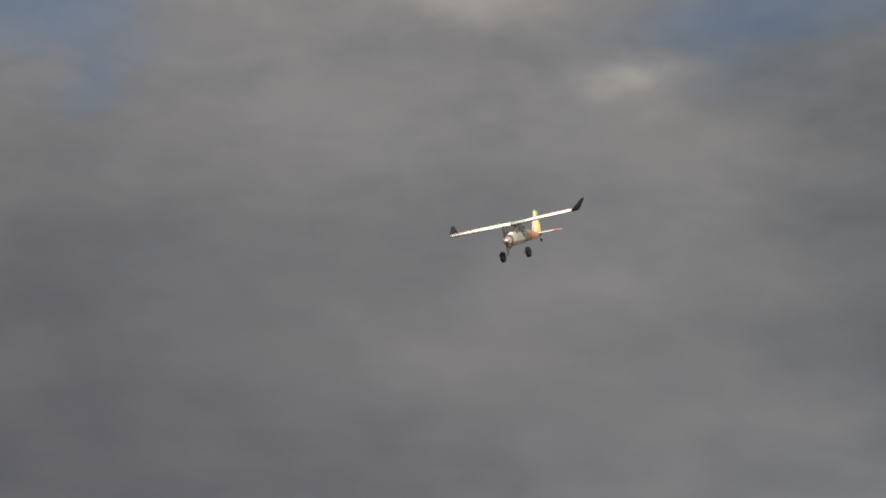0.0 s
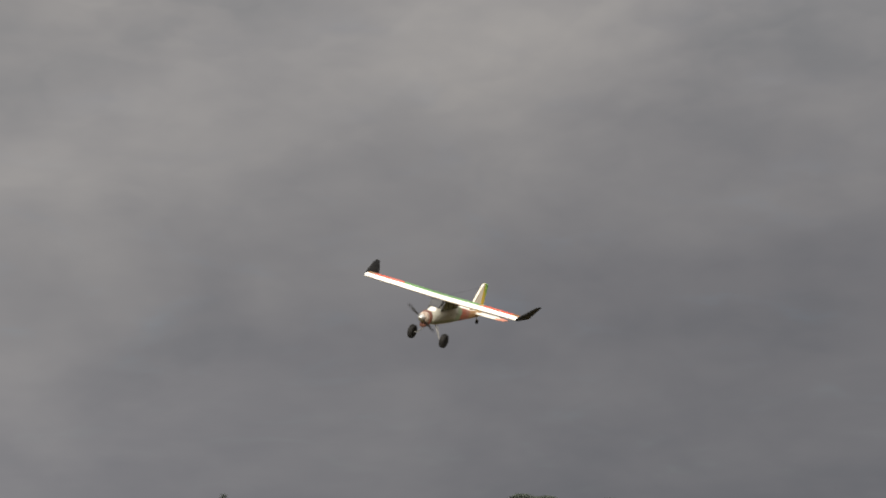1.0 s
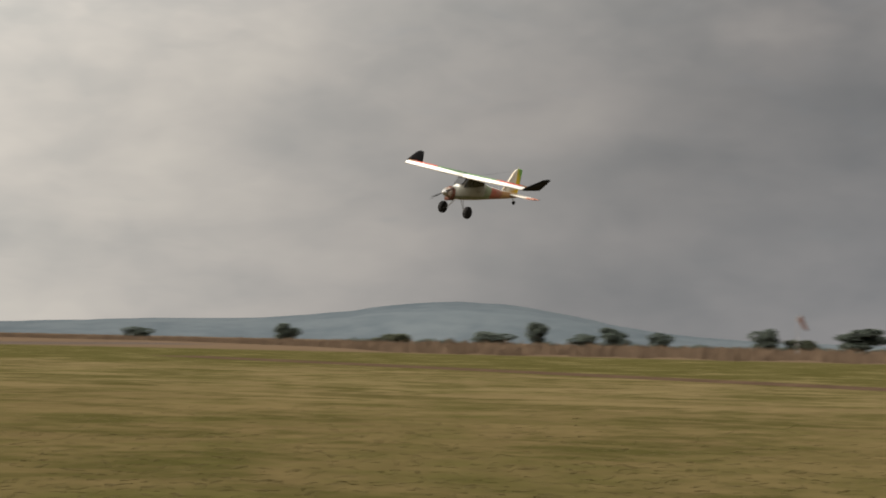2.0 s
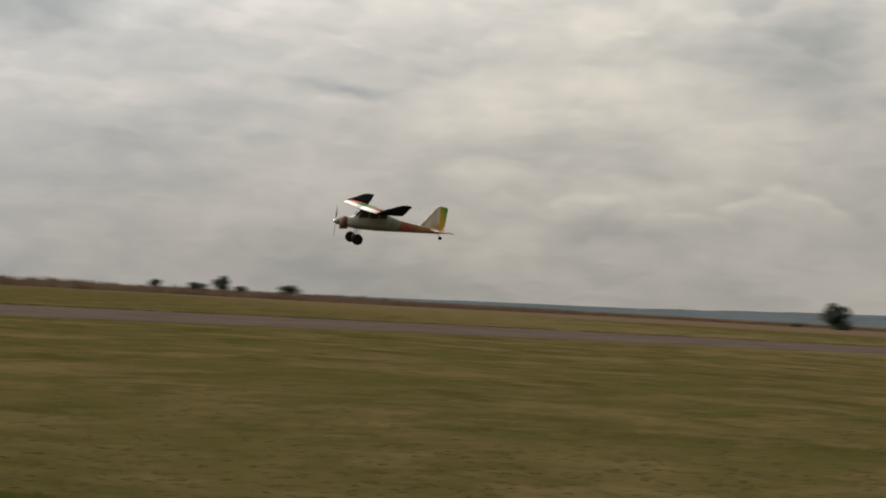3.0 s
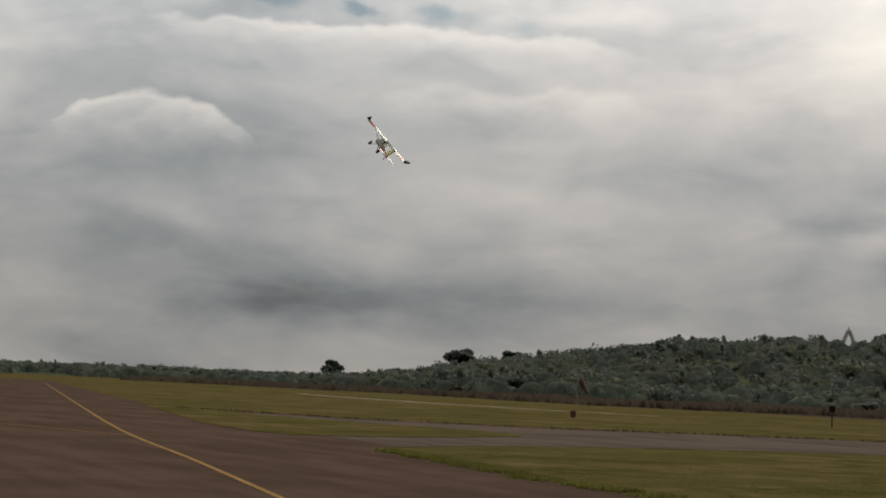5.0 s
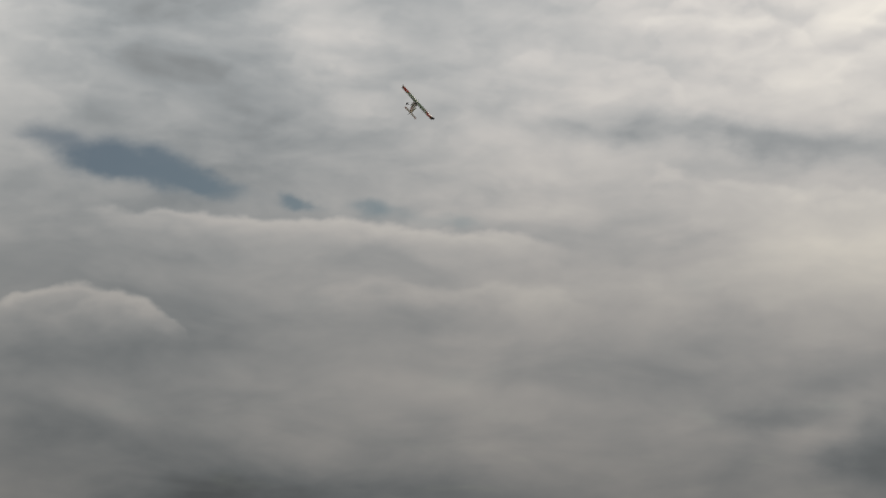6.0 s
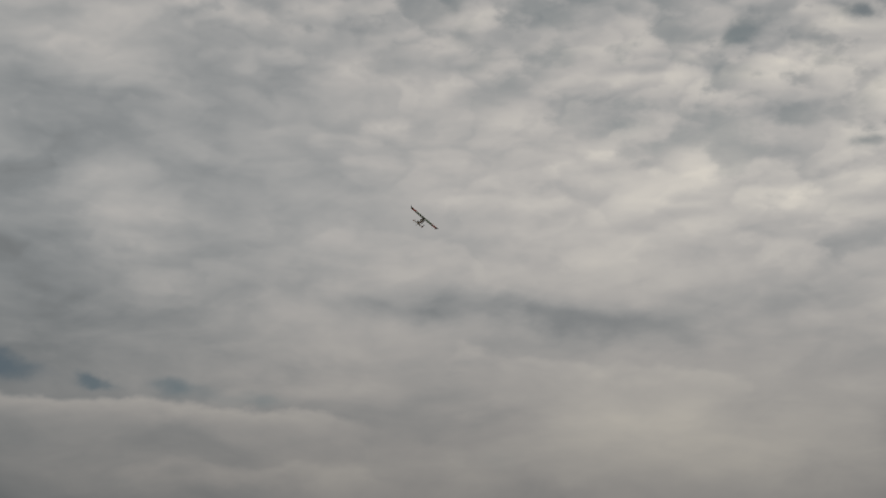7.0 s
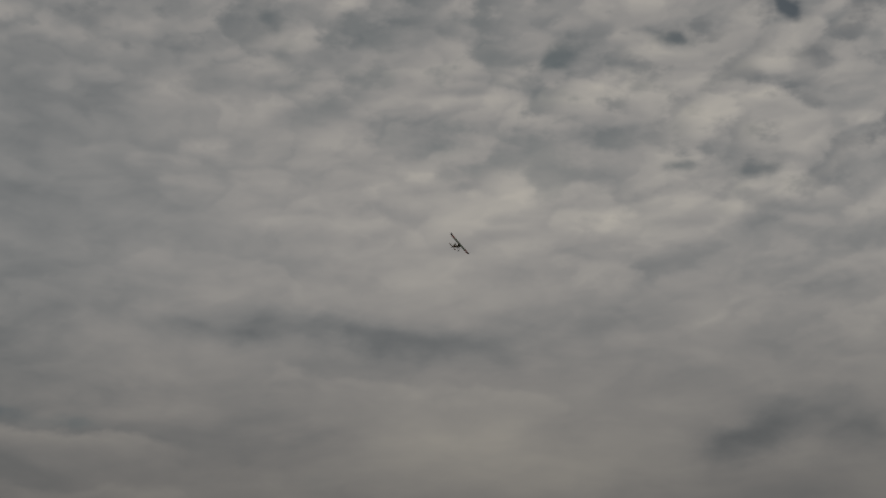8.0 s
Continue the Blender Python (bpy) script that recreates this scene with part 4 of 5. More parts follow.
def make_woods():
    """Loose crowns that stand out of the canopy and in the scrub."""
    rng = random.Random(77)
    temps = []
    for kind in ("round", "bush", "round", "bush", "flat", "bush", "tall", "round"):
        v, f, n = leaf_cloud(rng, 110, 0.085, crown_shape(kind, rng)[1])
        temps.append((np.array([tuple(p) for p in v]), np.array(f), np.array([tuple(d) for d in n])))
    kept = {False: ([], [], []), True: ([], [], [])}
    base = {False: 0, True: 0}
    for i in range(8500):
        az = rng.uniform(16, 92)
        foot = hill_base(az)
        r = foot + (790 - foot) * rng.random() ** 0.7 - rng.uniform(0, 60) * (rng.random() < 0.12)
        if ridge_el(az) < 0.4 and rng.random() < 0.45 or not wooded(az, r) and rng.random() < 0.8:
            continue
        h = (3.4 + (4.4 if r < 690 else 5.2) * rng.random() ** 2) * (1.0 if r > 420 else 0.7) * min(1.0, 0.2 + ridge_el(az) * 1.3)
        w = h * rng.uniform(0.85, 1.4)
        v, f, n = temps[rng.randrange(8)]
        a = rng.uniform(0, 6.3)
        c, s = math.cos(a), math.sin(a)
        p = bearing(az, 0, r)
        z = hill_z(az, r) if r > 300 else 0.0
        dry = r < 580 and rng.random() < 0.42
        allv, allf, alln = kept[dry]
        allf.append(f + base[dry])
        base[dry] += len(v)
        allv.append(np.stack([p.x + w * (c * v[:, 0] - s * v[:, 1]), p.y + w * (s * v[:, 0] + c * v[:, 1]), z - 0.3 + h * v[:, 2]], 1))
        alln.append(np.stack([c * n[:, 0] - s * n[:, 1], s * n[:, 0] + c * n[:, 1], n[:, 2]], 1))
    for dry, name, mat, label in ((False, "hill_woods", LEAF, "dark green trees standing out of the hill's woods"), (True, "hill_scrub", LEAF_DRY, "olive green scrub on the hill's lower slopes")):
        allv, allf, alln = kept[dry]
        ob = new(name, mesh_of(name, np.concatenate(allv).tolist(), np.concatenate(allf).tolist(), mat, normals=np.concatenate(alln).tolist()))
        tagged(ob, label, "woods", "", "stuff")


make_woods()


def make_hedge():
    """Low scrub along the foot of the tree row."""
    rng = random.Random(31)
    v0, f0, n0 = leaf_cloud(rng, 90, 0.11, crown_shape("bush", rng)[1])
    v0, f0, n0 = np.array([tuple(p) for p in v0]), np.array(f0), np.array([tuple(d) for d in n0])
    allv, allf = [], []
    for i in range(620):
        az = rng.uniform(-135, -66)
        p = bearing(az, 0, rng.uniform(600, 640))
        h = rng.uniform(1.6, 4.2) * (0.7 + 0.6 * noise.noise((az * 0.5, 0.0, 4.0)))
        w = rng.uniform(3.0, 7.0)
        allf.append(f0 + len(v0) * i)
        allv.append(np.stack([p.x + w * v0[:, 0], p.y + w * v0[:, 1], h * v0[:, 2]], 1))
    ob = new("hedge", mesh_of("hedge", np.concatenate(allv).tolist(), np.concatenate(allf).tolist(), LEAF, normals=np.tile(n0, (620, 1)).tolist()))
    tagged(ob, label="low dark scrub along the far field edge", category="hedge", kind="stuff")


make_hedge()


def make_stalks(name, seed, count, rows, mat, label):
    """Standing dry stalks. rows: bearing, inner and outer distance, height."""
    rng = random.Random(seed)
    azs = [r[0] for r in rows]
    verts, faces = [], []
    for _ in range(count):
        az = rng.uniform(azs[0], azs[-1])
        near, far, tall = (float(np.interp(az, azs, [r[k] for r in rows])) for k in (1, 2, 3))
        p = bearing(az, 0, near + (far - near) * rng.random() ** 1.3 + (far - near) * 0.25 * noise.noise((az * 0.5, 1.0, 0.0)))
        h = tall * rng.uniform(0.35, 1.0) * (1.0 + 0.5 * noise.noise((p.x * 0.05, p.y * 0.05, 2.0)))
        side = bearing(az + 90 + rng.uniform(-35, 35), 0, rng.uniform(0.2, 0.45))
        lean = side * rng.uniform(-0.8, 0.8)
        k = len(verts)
        verts += [p - side, p + side, p + lean + Vector((0, 0, h)), p - side * 0.6 + lean + Vector((0, 0, h * 0.8))]
        faces.append((k, k + 1, k + 2, k + 3))
    tagged(new(name, mesh_of(name, verts, faces, mat)), label, "reeds", "", "stuff")


make_stalks("reed_stalks", 5, 16000, [(16, 330, 360, 0.9), (24, 290, 345, 1.0), (32, 255, 340, 1.1), (40, 238, 320, 1.1), (48, 208, 290, 1.1), (54, 232, 300, 1.2),
                                      (60, 228, 300, 1.2), (66, 300, 400, 1.2), (76, 400, 500, 1.3)], REED_STALKS, "dry brown reeds standing at the hill's foot")
make_stalks("tall_dry_grass", 6, 24000, [(-140, 225, 430, 1.75), (-68, 225, 430, 1.75), (-60, 480, 620, 1.5), (-22, 600, 700, 1.3), (-12, 440, 520, 2.0), (0, 420, 480, 2.6),
                                         (6, 430, 480, 2.9), (12, 440, 500, 2.1), (17, 480, 520, 1.4)], STALKS, "tall dry brown grass along the field's far edge")


def make_grass():
    """Tufts on the near grass, thick and green along the tarmac's edge."""
    rng = random.Random(9)

    def tufts(name, places, mat, lo, hi, label, soft=False):
        verts, faces = [], []
        for x, y in places:
            h = rng.uniform(lo, hi)
            for _ in range(4):
                a, b = rng.uniform(0, 6.3), rng.uniform(0.2, 0.9)
                w = rng.uniform(0.012, 0.03) * (1 + h * 3)
                px, py = x + rng.uniform(-0.06, 0.06), y + rng.uniform(-0.06, 0.06)
                k = len(verts)
                dx, dy = math.cos(a), math.sin(a)
                verts += [(px - dy * w, py + dx * w, 0.0), (px + dy * w, py - dx * w, 0.0), (px + dx * h * b, py + dy * h * b, h)]
                faces.append((k, k + 1, k + 2))
        tagged(new(name, mesh_of(name, verts, faces, mat, normals=[(0.0, 0.0, 1.0)] * len(verts) if soft else None)), label, "grass", "", "stuff")

    def edge_y(x):
        if x > -1.5:
            return 13.6 - (x + 1.5) * 0.7 if x < 1.5 else 11.5
        for (a, ya), (b, yb) in zip(EDGE, EDGE[1:]):
            if b <= x <= a:
                return ya + (yb - ya) * (x - a) / (b - a)
        return 16.0
    field = []
    while len(field) < 22000:
        at = bearing(rng.uniform(-125, 66), 0, 11.0 + abs(rng.gauss(0, 17)))
        if at.x < -36 and at.y > 22 or at.y < edge_y(at.x) + 0.1 and at.x < 12 - 0.2 * at.y or at.y > 50 + at.x * 0.4:
            continue
        field.append((at.x, at.y))
    tufts("grass_tufts", field, BLADES, 0.005, 0.018, "dry straw-coloured grass tufts on the airfield", True)
    rim = []
    for _ in range(620):
        x = rng.uniform(-39, 1)
        n = noise.noise((x * 0.8, 0.0, 2.0)) + 0.6 * noise.noise((x * 2.6, 4.0, 2.0))
        if n < -0.12:
            continue
        spread = rng.uniform(0.04, 0.2) * (0.8 + n)
        y = edge_y(x) + rng.uniform(-0.1, 0.55) - 0.3 * max(0.0, n)
        for _ in range(int(18 + 420 * spread * spread)):
            rim.append((x + rng.gauss(0, spread * 1.5), y + rng.gauss(0, spread * 0.6)))
    tufts("edge_grass", rim, BLADES_GREEN, 0.015, 0.1, "green grass growing over the tarmac's edge")
    lip = []
    for (xa, ya), (xb, yb) in zip(LIP[:-2], LIP[1:-1]):
        long = math.hypot(xb - xa, yb - ya)
        for _ in range(int(long * 16)):
            k = rng.random()
            if noise.noise((xa + (xb - xa) * k, (ya + (yb - ya) * k) * 0.5, 9.0)) > -0.25:
                lip.append((xa + (xb - xa) * k - rng.uniform(0.0, 0.5), ya + (yb - ya) * k + rng.uniform(0.0, 0.6)))
    tufts("verge_grass", lip, VERGE, 0.04, 0.12, "dark ragged grass along the taxiway's far edge")


make_grass()

# ---- airfield furniture ----


def text_mesh(name, words, size, depth, mat):
    cu = bpy.data.curves.new(name, "FONT")
    cu.body, cu.size, cu.extrude, cu.align_x, cu.align_y = words, size, depth, "CENTER", "CENTER"
    cu.offset = 0.012
    tmp = bpy.data.objects.new(name, cu)
    scene.collection.objects.link(tmp)
    me = bpy.data.meshes.new_from_object(tmp.evaluated_get(bpy.context.evaluated_depsgraph_get()))
    bpy.data.objects.remove(tmp)
    me.materials.clear()
    me.materials.append(mat)
    return me


def facing(x, y, turn=0.0):
    """A pose on the ground whose -y side looks back at the camera."""
    return Matrix.Translation((x, y, 0)) @ Matrix.Rotation(math.atan2(-x, y) + radians(turn), 4, "Z")


def taxi_sign():
    s = thing("taxiway_sign", "weathered grey taxiway sign with letter C and arrow", "sign")
    bm = bmesh.new()
    box(bm, (1.1, 0.14, 0.66), (0, 0, 0.43), 0.015)
    part("panel", bm, SIGN_FACE, s)
    bm = bmesh.new()
    for x, z, w, h in ((0, 0.775, 1.14, 0.03), (0, 0.085, 1.14, 0.03), (-0.56, 0.43, 0.03, 0.69), (0.56, 0.43, 0.03, 0.69)):
        box(bm, (w, 0.17, h), (x, 0, z), 0.004)
    part("frame", bm, SIGN_BACK, s, "grey metal frame")
    for x in (-0.4, 0.4):
        bm = bmesh.new()
        rod(bm, (x, 0, -0.05), (x, 0, 0.1), 0.03)
        part("foot", bm, STEEL, s)
    ob = new("letter", text_mesh("letter", "C", 0.46, 0.004, BLACK))
    ob.matrix_basis = Matrix.Translation((-0.22, -0.076, 0.43)) @ Matrix.Rotation(radians(90), 4, "X")
    ob.parent = s
    tagged(ob, "black letter C")
    bm = bmesh.new()
    box(bm, (0.3, 0.008, 0.06), (0.2, -0.076, 0.43))
    for k in (-1, 1):
        box(bm, (0.17, 0.008, 0.055), (0.32, -0.076, 0.43 + k * 0.05), 0, Matrix.Rotation(radians(45 * k), 4, "Y"))
    part("arrow", bm, BLACK, s, "black arrow")
    s.matrix_basis = facing(-35.35, 30.4) @ Matrix.Diagonal((0.9, 1.0, 0.9, 1.0))


def plain_sign(name, x, y, w, h, mat, label, turn=0.0):
    s = thing(name, label, "sign")
    bm = bmesh.new()
    box(bm, (w, 0.12, h), (0, 0, 0.12 + h / 2), 0.015)
    part("panel", bm, mat, s)
    for k in (-0.36, 0.36):
        bm = bmesh.new()
        rod(bm, (k * w, 0, -0.05), (k * w, 0, 0.14), 0.03)
        part("foot", bm, STEEL, s)
    s.matrix_basis = facing(x, y, turn)


def post_light(x, y, h, label):
    s = thing("marker_post", label, "post")
    bm = bmesh.new()
    rod(bm, (0, 0, -0.05), (0, 0, h * 0.75), 0.07, 0.05)
    part("pole", bm, RUST, s)
    bm = bmesh.new()
    box(bm, (0.42, 0.3, h * 0.3), (0, 0, h * 0.85), 0.03)
    part("head", bm, BLACK, s, "dark lamp head")
    s.matrix_basis = facing(x, y)


def edge_light(x, y, proto=None):
    if proto:
        return copy_thing(proto, facing(x, y))
    s = thing("edge_light", "small white taxiway edge light in the grass", "edge light", "taxiway edge lights")
    bm = bmesh.new()
    rod(bm, (0, 0, -0.02), (0, 0, 0.05), 0.1, 0.07, 12)
    part("base", bm, SIGN_FACE, s)
    bm = bmesh.new()
    rod(bm, (0, 0, 0.05), (0, 0, 0.11), 0.05, 0.03, 12)
    part("lens", bm, WIRE, s)
    s.matrix_basis = facing(x, y) @ Matrix.Diagonal((0.8, 0.8, 0.5, 1.0))
    return s


def rust_box():
    s = thing("equipment_box", "rust-red equipment box on low feet in grass", "box")
    bm = bmesh.new()
    box(bm, (2.1, 1.0, 0.6), (0, 0, 0.42), 0.03)
    part("body", bm, RUST, s)
    bm = bmesh.new()
    box(bm, (2.2, 1.1, 0.06), (0, 0, 0.752), 0.015)
    part("lid", bm, RUST, s)
    for k in (-0.85, 0.85):
        bm = bmesh.new()
        box(bm, (0.12, 0.9, 0.17), (k, 0, 0.035))
        part("foot", bm, STEEL, s)
    s.matrix_basis = facing(-99.5, 112.0) @ Matrix.Scale(0.78, 4)


def field_marker():
    s = thing("field_marker", "weathered pale ridge-shaped boundary marker on grass", "marker")
    bm = bmesh.new()
    loft(bm, [[(-0.95, -0.5, 0), (-0.95, 0.5, 0), (-0.8, 0.0, 0.62)], [(0.7, -0.5, 0), (0.7, 0.5, 0), (0.55, 0.0, 0.62)]])
    part("body", bm, SIGN_FACE, s)
    bm = bmesh.new()
    loft(bm, [[(0.72, -0.45, 0), (0.72, 0.45, 0), (0.6, 0.0, 0.5)], [(1.7, -0.35, 0), (1.7, 0.35, 0), (1.5, 0.0, 0.3)]])
    part("end_cap", bm, RUST, s, "brown end piece")
    s.matrix_basis = facing(185.0, -44.0) @ Matrix.Scale(0.7, 4)


def windsock(az, away, high, wide, label):
    """A slack windsock hanging from the head of its mast."""
    s = thing("windsock", label, "windsock")
    bm = bmesh.new()
    rod(bm, (0, 0, -0.1), (0, 0, high + 0.3), 0.09, 0.06)
    part("mast", bm, WIRE, s)
    bm = bmesh.new()
    rings = []
    for k in range(7):
        x, r = 0.2 + wide * (0.3 + 0.34 * k), wide * (1.0 - 0.09 * k)
        rings.append([(x + 0.5 * r * math.sin(a), r * math.cos(a), high - wide * (0.3 + 0.62 * k) + 0.8 * r * math.sin(a)) for a in [2 * math.pi * i / 12 for i in range(12)]])
    loft(bm, rings)
    part("sock", bm, ORANGE, s, "faded orange cloth sock", True)
    bm = bmesh.new()
    rod(bm, (0, 0, high), (0.25 + wide * 0.3, 0, high - wide * 0.3), 0.05)
    part("swivel_arm", bm, WIRE, s)
    at = bearing(az, 0, away)
    s.matrix_basis = facing(at.x, at.y)


def hill_tower():
    at = bearing(51.9, 0, 740)
    s = thing("lattice_tower", "pale A-shaped steel tower on the hill's crest", "tower")
    for k in (-1, 1):
        bm = bmesh.new()
        rod(bm, (k * 4.2, 0, -1.5), (k * 0.4, 0, 9.0), 1.0, 0.75)
        rod(bm, (k * 4.2, 2.0, -1.5), (k * 0.4, 0.4, 9.0), 0.5, 0.4)
        part("leg", bm, PALE, s)
    bm = bmesh.new()
    rod(bm, (-3.0, 0, 1.6), (3.0, 0, 1.6), 0.2)
    part("brace", bm, PALE, s)
    bm = bmesh.new()
    rod(bm, (0, 0, 8.5), (0, 0, 10.6), 0.7, 0.2)
    part("spire", bm, PALE, s)
    s.matrix_basis = Matrix.Translation((0, 0, hill_z(51.9, 740))) @ facing(at.x, at.y)
    at = bearing(57.42, 0, 740)
    m = thing("mast", "thin mast with a dark round head on the hill", "mast")
    bm = bmesh.new()
    rod(bm, (0, 0, -1), (0, 0, 7.8), 0.26, 0.2)
    part("pole", bm, BARK, m)
    bm = bmesh.new()
    bmesh.ops.create_icosphere(bm, subdivisions=2, radius=0.9, matrix=Matrix.Translation((0, 0, 7.9)) @ Matrix.Diagonal((1.1, 0.7, 0.8, 1)))
    part("head", bm, BLACK, m)
    m.matrix_basis = Matrix.Translation((0, 0, hill_z(57.42, 740))) @ facing(at.x, at.y)


taxi_sign()
# the sign's shade on the ground, laid as a dark sheet
sheet("bare_patch", [tuple((Vector((-35.35, 30.4)) + Vector((1.25 * math.cos(k), 0.8 * math.sin(k))) * (1 + 0.25 * math.sin(3 * k))).xy) for k in [i * 0.4488 for i in range(14)]],
      DIRT_AND_SHADE, 0.006, "dark sheet standing in for the shade under the taxiway sign", "soil")
plain_sign("taxiway_sign", -72.9, 61.0, 0.85, 0.34, SIGN_FACE, "small pale taxiway sign beside the taxiway")
plain_sign("taxiway_sign", -48.4, 83.8, 1.35, 0.7, SIGN_BACK, "olive back of a low taxiway sign in grass")
plain_sign("marker_board", -92.2, 51.4, 0.32, 0.4, RUST, "small dark rust marker board in the grass")
post_light(-97.4, 75.1, 1.5, "dark lamp post standing in the airfield grass")
rust_box()
field_marker()
windsock(-81.0, 300, 7.3, 0.6, "faded orange windsock hanging slack on a steel mast")
windsock(60.75, 230, 3.6, 0.5, "brown-red windsock hanging slack before the hill")
hill_tower()
LIGHT_A = edge_light(-18.95, 15.9)
edge_light(-43.0, 47.5, LIGHT_A)
edge_light(-14.0, 74.0, LIGHT_A)

# ---- the model aeroplane ----


def airfoil(chord, thick):
    """Outline of a wing section from the leading edge over the top and back below: (aft, up)."""
    top = [(0.0, 0.0), (0.02, 0.32), (0.08, 0.62), (0.2, 0.92), (0.35, 1.0), (0.6, 0.75), (0.85, 0.32), (1.0, 0.06)]
    low = [(1.0, -0.02), (0.7, -0.12), (0.4, -0.2), (0.15, -0.26), (0.04, -0.2)]
    return [(a * chord, u * thick) for a, u in top + low]


def wing_rings(stations):
    """stations: x, leading edge y, z, chord, thickness."""
    return [[(x, y - a, z + u) for a, u in airfoil(c, t)] for x, y, z, c, t in stations]


def oval(y, w, z0, z1, n=14, square=2.6):
    out = []
    for i in range(n):
        a = 2 * math.pi * i / n
        c, s = math.cos(a), math.sin(a)
        k = (abs(c) ** square + abs(s) ** square) ** (-1 / square)
        out.append((w * c * k, y, (z0 + z1) / 2 + (z1 - z0) / 2 * s * k))
    return out


def make_aeroplane():
    plane = thing("model_aeroplane", "white, green and orange high-wing model aeroplane with big black tyres", "model aeroplane")
    bm = bmesh.new()
    loft(bm, [oval(*r) for r in ((0.25, 0.043, -0.08, 0.012), (0.2, 0.047, -0.087, 0.02), (0.165, 0.05, -0.09, 0.045), (0.11, 0.052, -0.092, 0.1),
                                 (-0.05, 0.05, -0.09, 0.1), (-0.12, 0.047, -0.087, 0.074), (-0.24, 0.038, -0.08, 0.034), (-0.45, 0.027, -0.07, 0.002),
                                 (-0.62, 0.017, -0.06, -0.012), (-0.685, 0.011, -0.054, -0.018))])
    body = part("fuselage", bm, BODY_SKIN, plane, "", True)
    bm = bmesh.new()
    loft(bm, [oval(*r) for r in ((0.336, 0.022, -0.056, -0.016), (0.326, 0.031, -0.066, -0.006), (0.305, 0.036, -0.074, 0.002), (0.282, 0.037, -0.077, 0.004))])
    part("cowling", bm, COWL, plane, "pale nose cowling", True)
    bm = bmesh.new()
    loft(bm, [oval(0.284, 0.041, -0.086, 0.012), oval(0.268, 0.044, -0.094, 0.016), oval(0.249, 0.043, -0.088, 0.013)])
    part("motor_bay", bm, MOTOR, plane, "dark red open motor bay", True)
    bm = bmesh.new()
    loft(bm, [oval(y, w, -0.104 + 0.006 * k, -0.07) for k, (y, w) in enumerate(((0.31, 0.018), (0.24, 0.03)))])
    part("exhaust", bm, MOTOR, plane, "", True)
    bm = bmesh.new()
    loft(bm, [[(r * math.cos(a), y, -0.036 + r * math.sin(a)) for a in [2 * math.pi * i / 12 for i in range(12)]]
              for y, r in ((0.336, 0.027), (0.346, 0.026), (0.358, 0.02), (0.366, 0.01), (0.37, 0.003))])
    part("spinner", bm, STEEL, plane, "bright spinner", True)
    bm = bmesh.new()
    for side in (-1, 1):
        rings = []
        for k in range(7):
            r = 0.015 + k * 0.0215
            w = (0.005, 0.006, 0.008, 0.008, 0.007, 0.005, 0.003)[k]
            tw = radians(38 - 4.5 * k)
            rings.append([(side * w * math.cos(tw) * c, w * math.sin(tw) * c + 0.0022 * s, side * r) for c, s in ((-1, 0), (0, 1), (1, 0), (0, -1))])
        loft(bm, rings)
    prop = part("propeller", bm, BLACK, plane, "dark two-blade propeller")
    prop.location = (0, 0.35, -0.036)
    # cabin windows
    for side in (-1, 1):
        for y0, y1, low, lean in ((0.158, 0.062, 0.018, 0.034), (0.05, -0.03, 0.022, 0.004), (-0.04, -0.112, 0.03, 0.004)):
            bm = bmesh.new()
            x = 0.0505 * side
            top = 0.088 if y1 > -0.1 else 0.07
            loft(bm, [[(x * k, y0, low), (x * k, y0 - lean, top), (x * k, y1, top), (x * k, y1, low + 0.004)] for k in (0.9, 1.06)])
            part("side_window", bm, GLASS, body, "dark cabin window")
    bm = bmesh.new()
    loft(bm, [[(-0.041, 0.172, 0.034), (0.041, 0.172, 0.034), (0.041, 0.118, 0.092), (-0.041, 0.118, 0.092)],
              [(-0.039, 0.184, 0.04), (0.039, 0.184, 0.04), (0.039, 0.128, 0.1), (-0.039, 0.128, 0.1)]])
    part("windscreen", bm, GLASS, body, "dark windscreen")
    # letters too small to read on the flanks
    for side in (-1, 1):
        for k in range(5):
            bm = bmesh.new()
            box(bm, (0.003, 0.022, 0.014), (side * (0.0485 - 0.0016 * k), 0.0 - 0.034 * k - 0.04, -0.012), 0.0)
            part("mark", bm, LETTERING, body, "dark bar of unreadable lettering")
    # wing
    for side, word in ((-1, "left_wing"), (1, "right_wing")):
        bm = bmesh.new()
        loft(bm, wing_rings([(0.0, 0.142, 0.098, 0.245, 0.032), (side * 0.3, 0.143, 0.102, 0.245, 0.031), (side * 0.606, 0.144, 0.106, 0.238, 0.027)]))
        wing = part(word, bm, WING_SKIN, plane, "white-edged foam wing printed green and red", True)
        wing.data.polygons.foreach_set("use_smooth", [len(p.vertices) == 4 for p in wing.data.polygons])
        bm = bmesh.new()
        loft(bm, wing_rings([(side * 0.606, 0.1438, 0.106, 0.2385, 0.027), (side * 0.622, 0.098, 0.132, 0.214, 0.02), (side * 0.652, -0.04, 0.19, 0.112, 0.012),
                             (side * 0.66, -0.09, 0.201, 0.07, 0.008)]))
        part("winglet", bm, BLACK, wing, "black upswept wing tip", True)
        bm = bmesh.new()
        box(bm, (0.27, 0.036, 0.006), (side * 0.43, -0.083, 0.1065), 0.002)
        part("aileron", bm, WING_SKIN, wing)
        # tail
        bm = bmesh.new()
        loft(bm, wing_rings([(side * 0.005, -0.545, -0.03, 0.1, 0.012), (side * 0.19, -0.575, -0.032, 0.085, 0.011), (side * 0.227, -0.61, -0.033, 0.055, 0.008)]))
        part("tailplane", bm, TAIL_SKIN, plane)
        bm = bmesh.new()
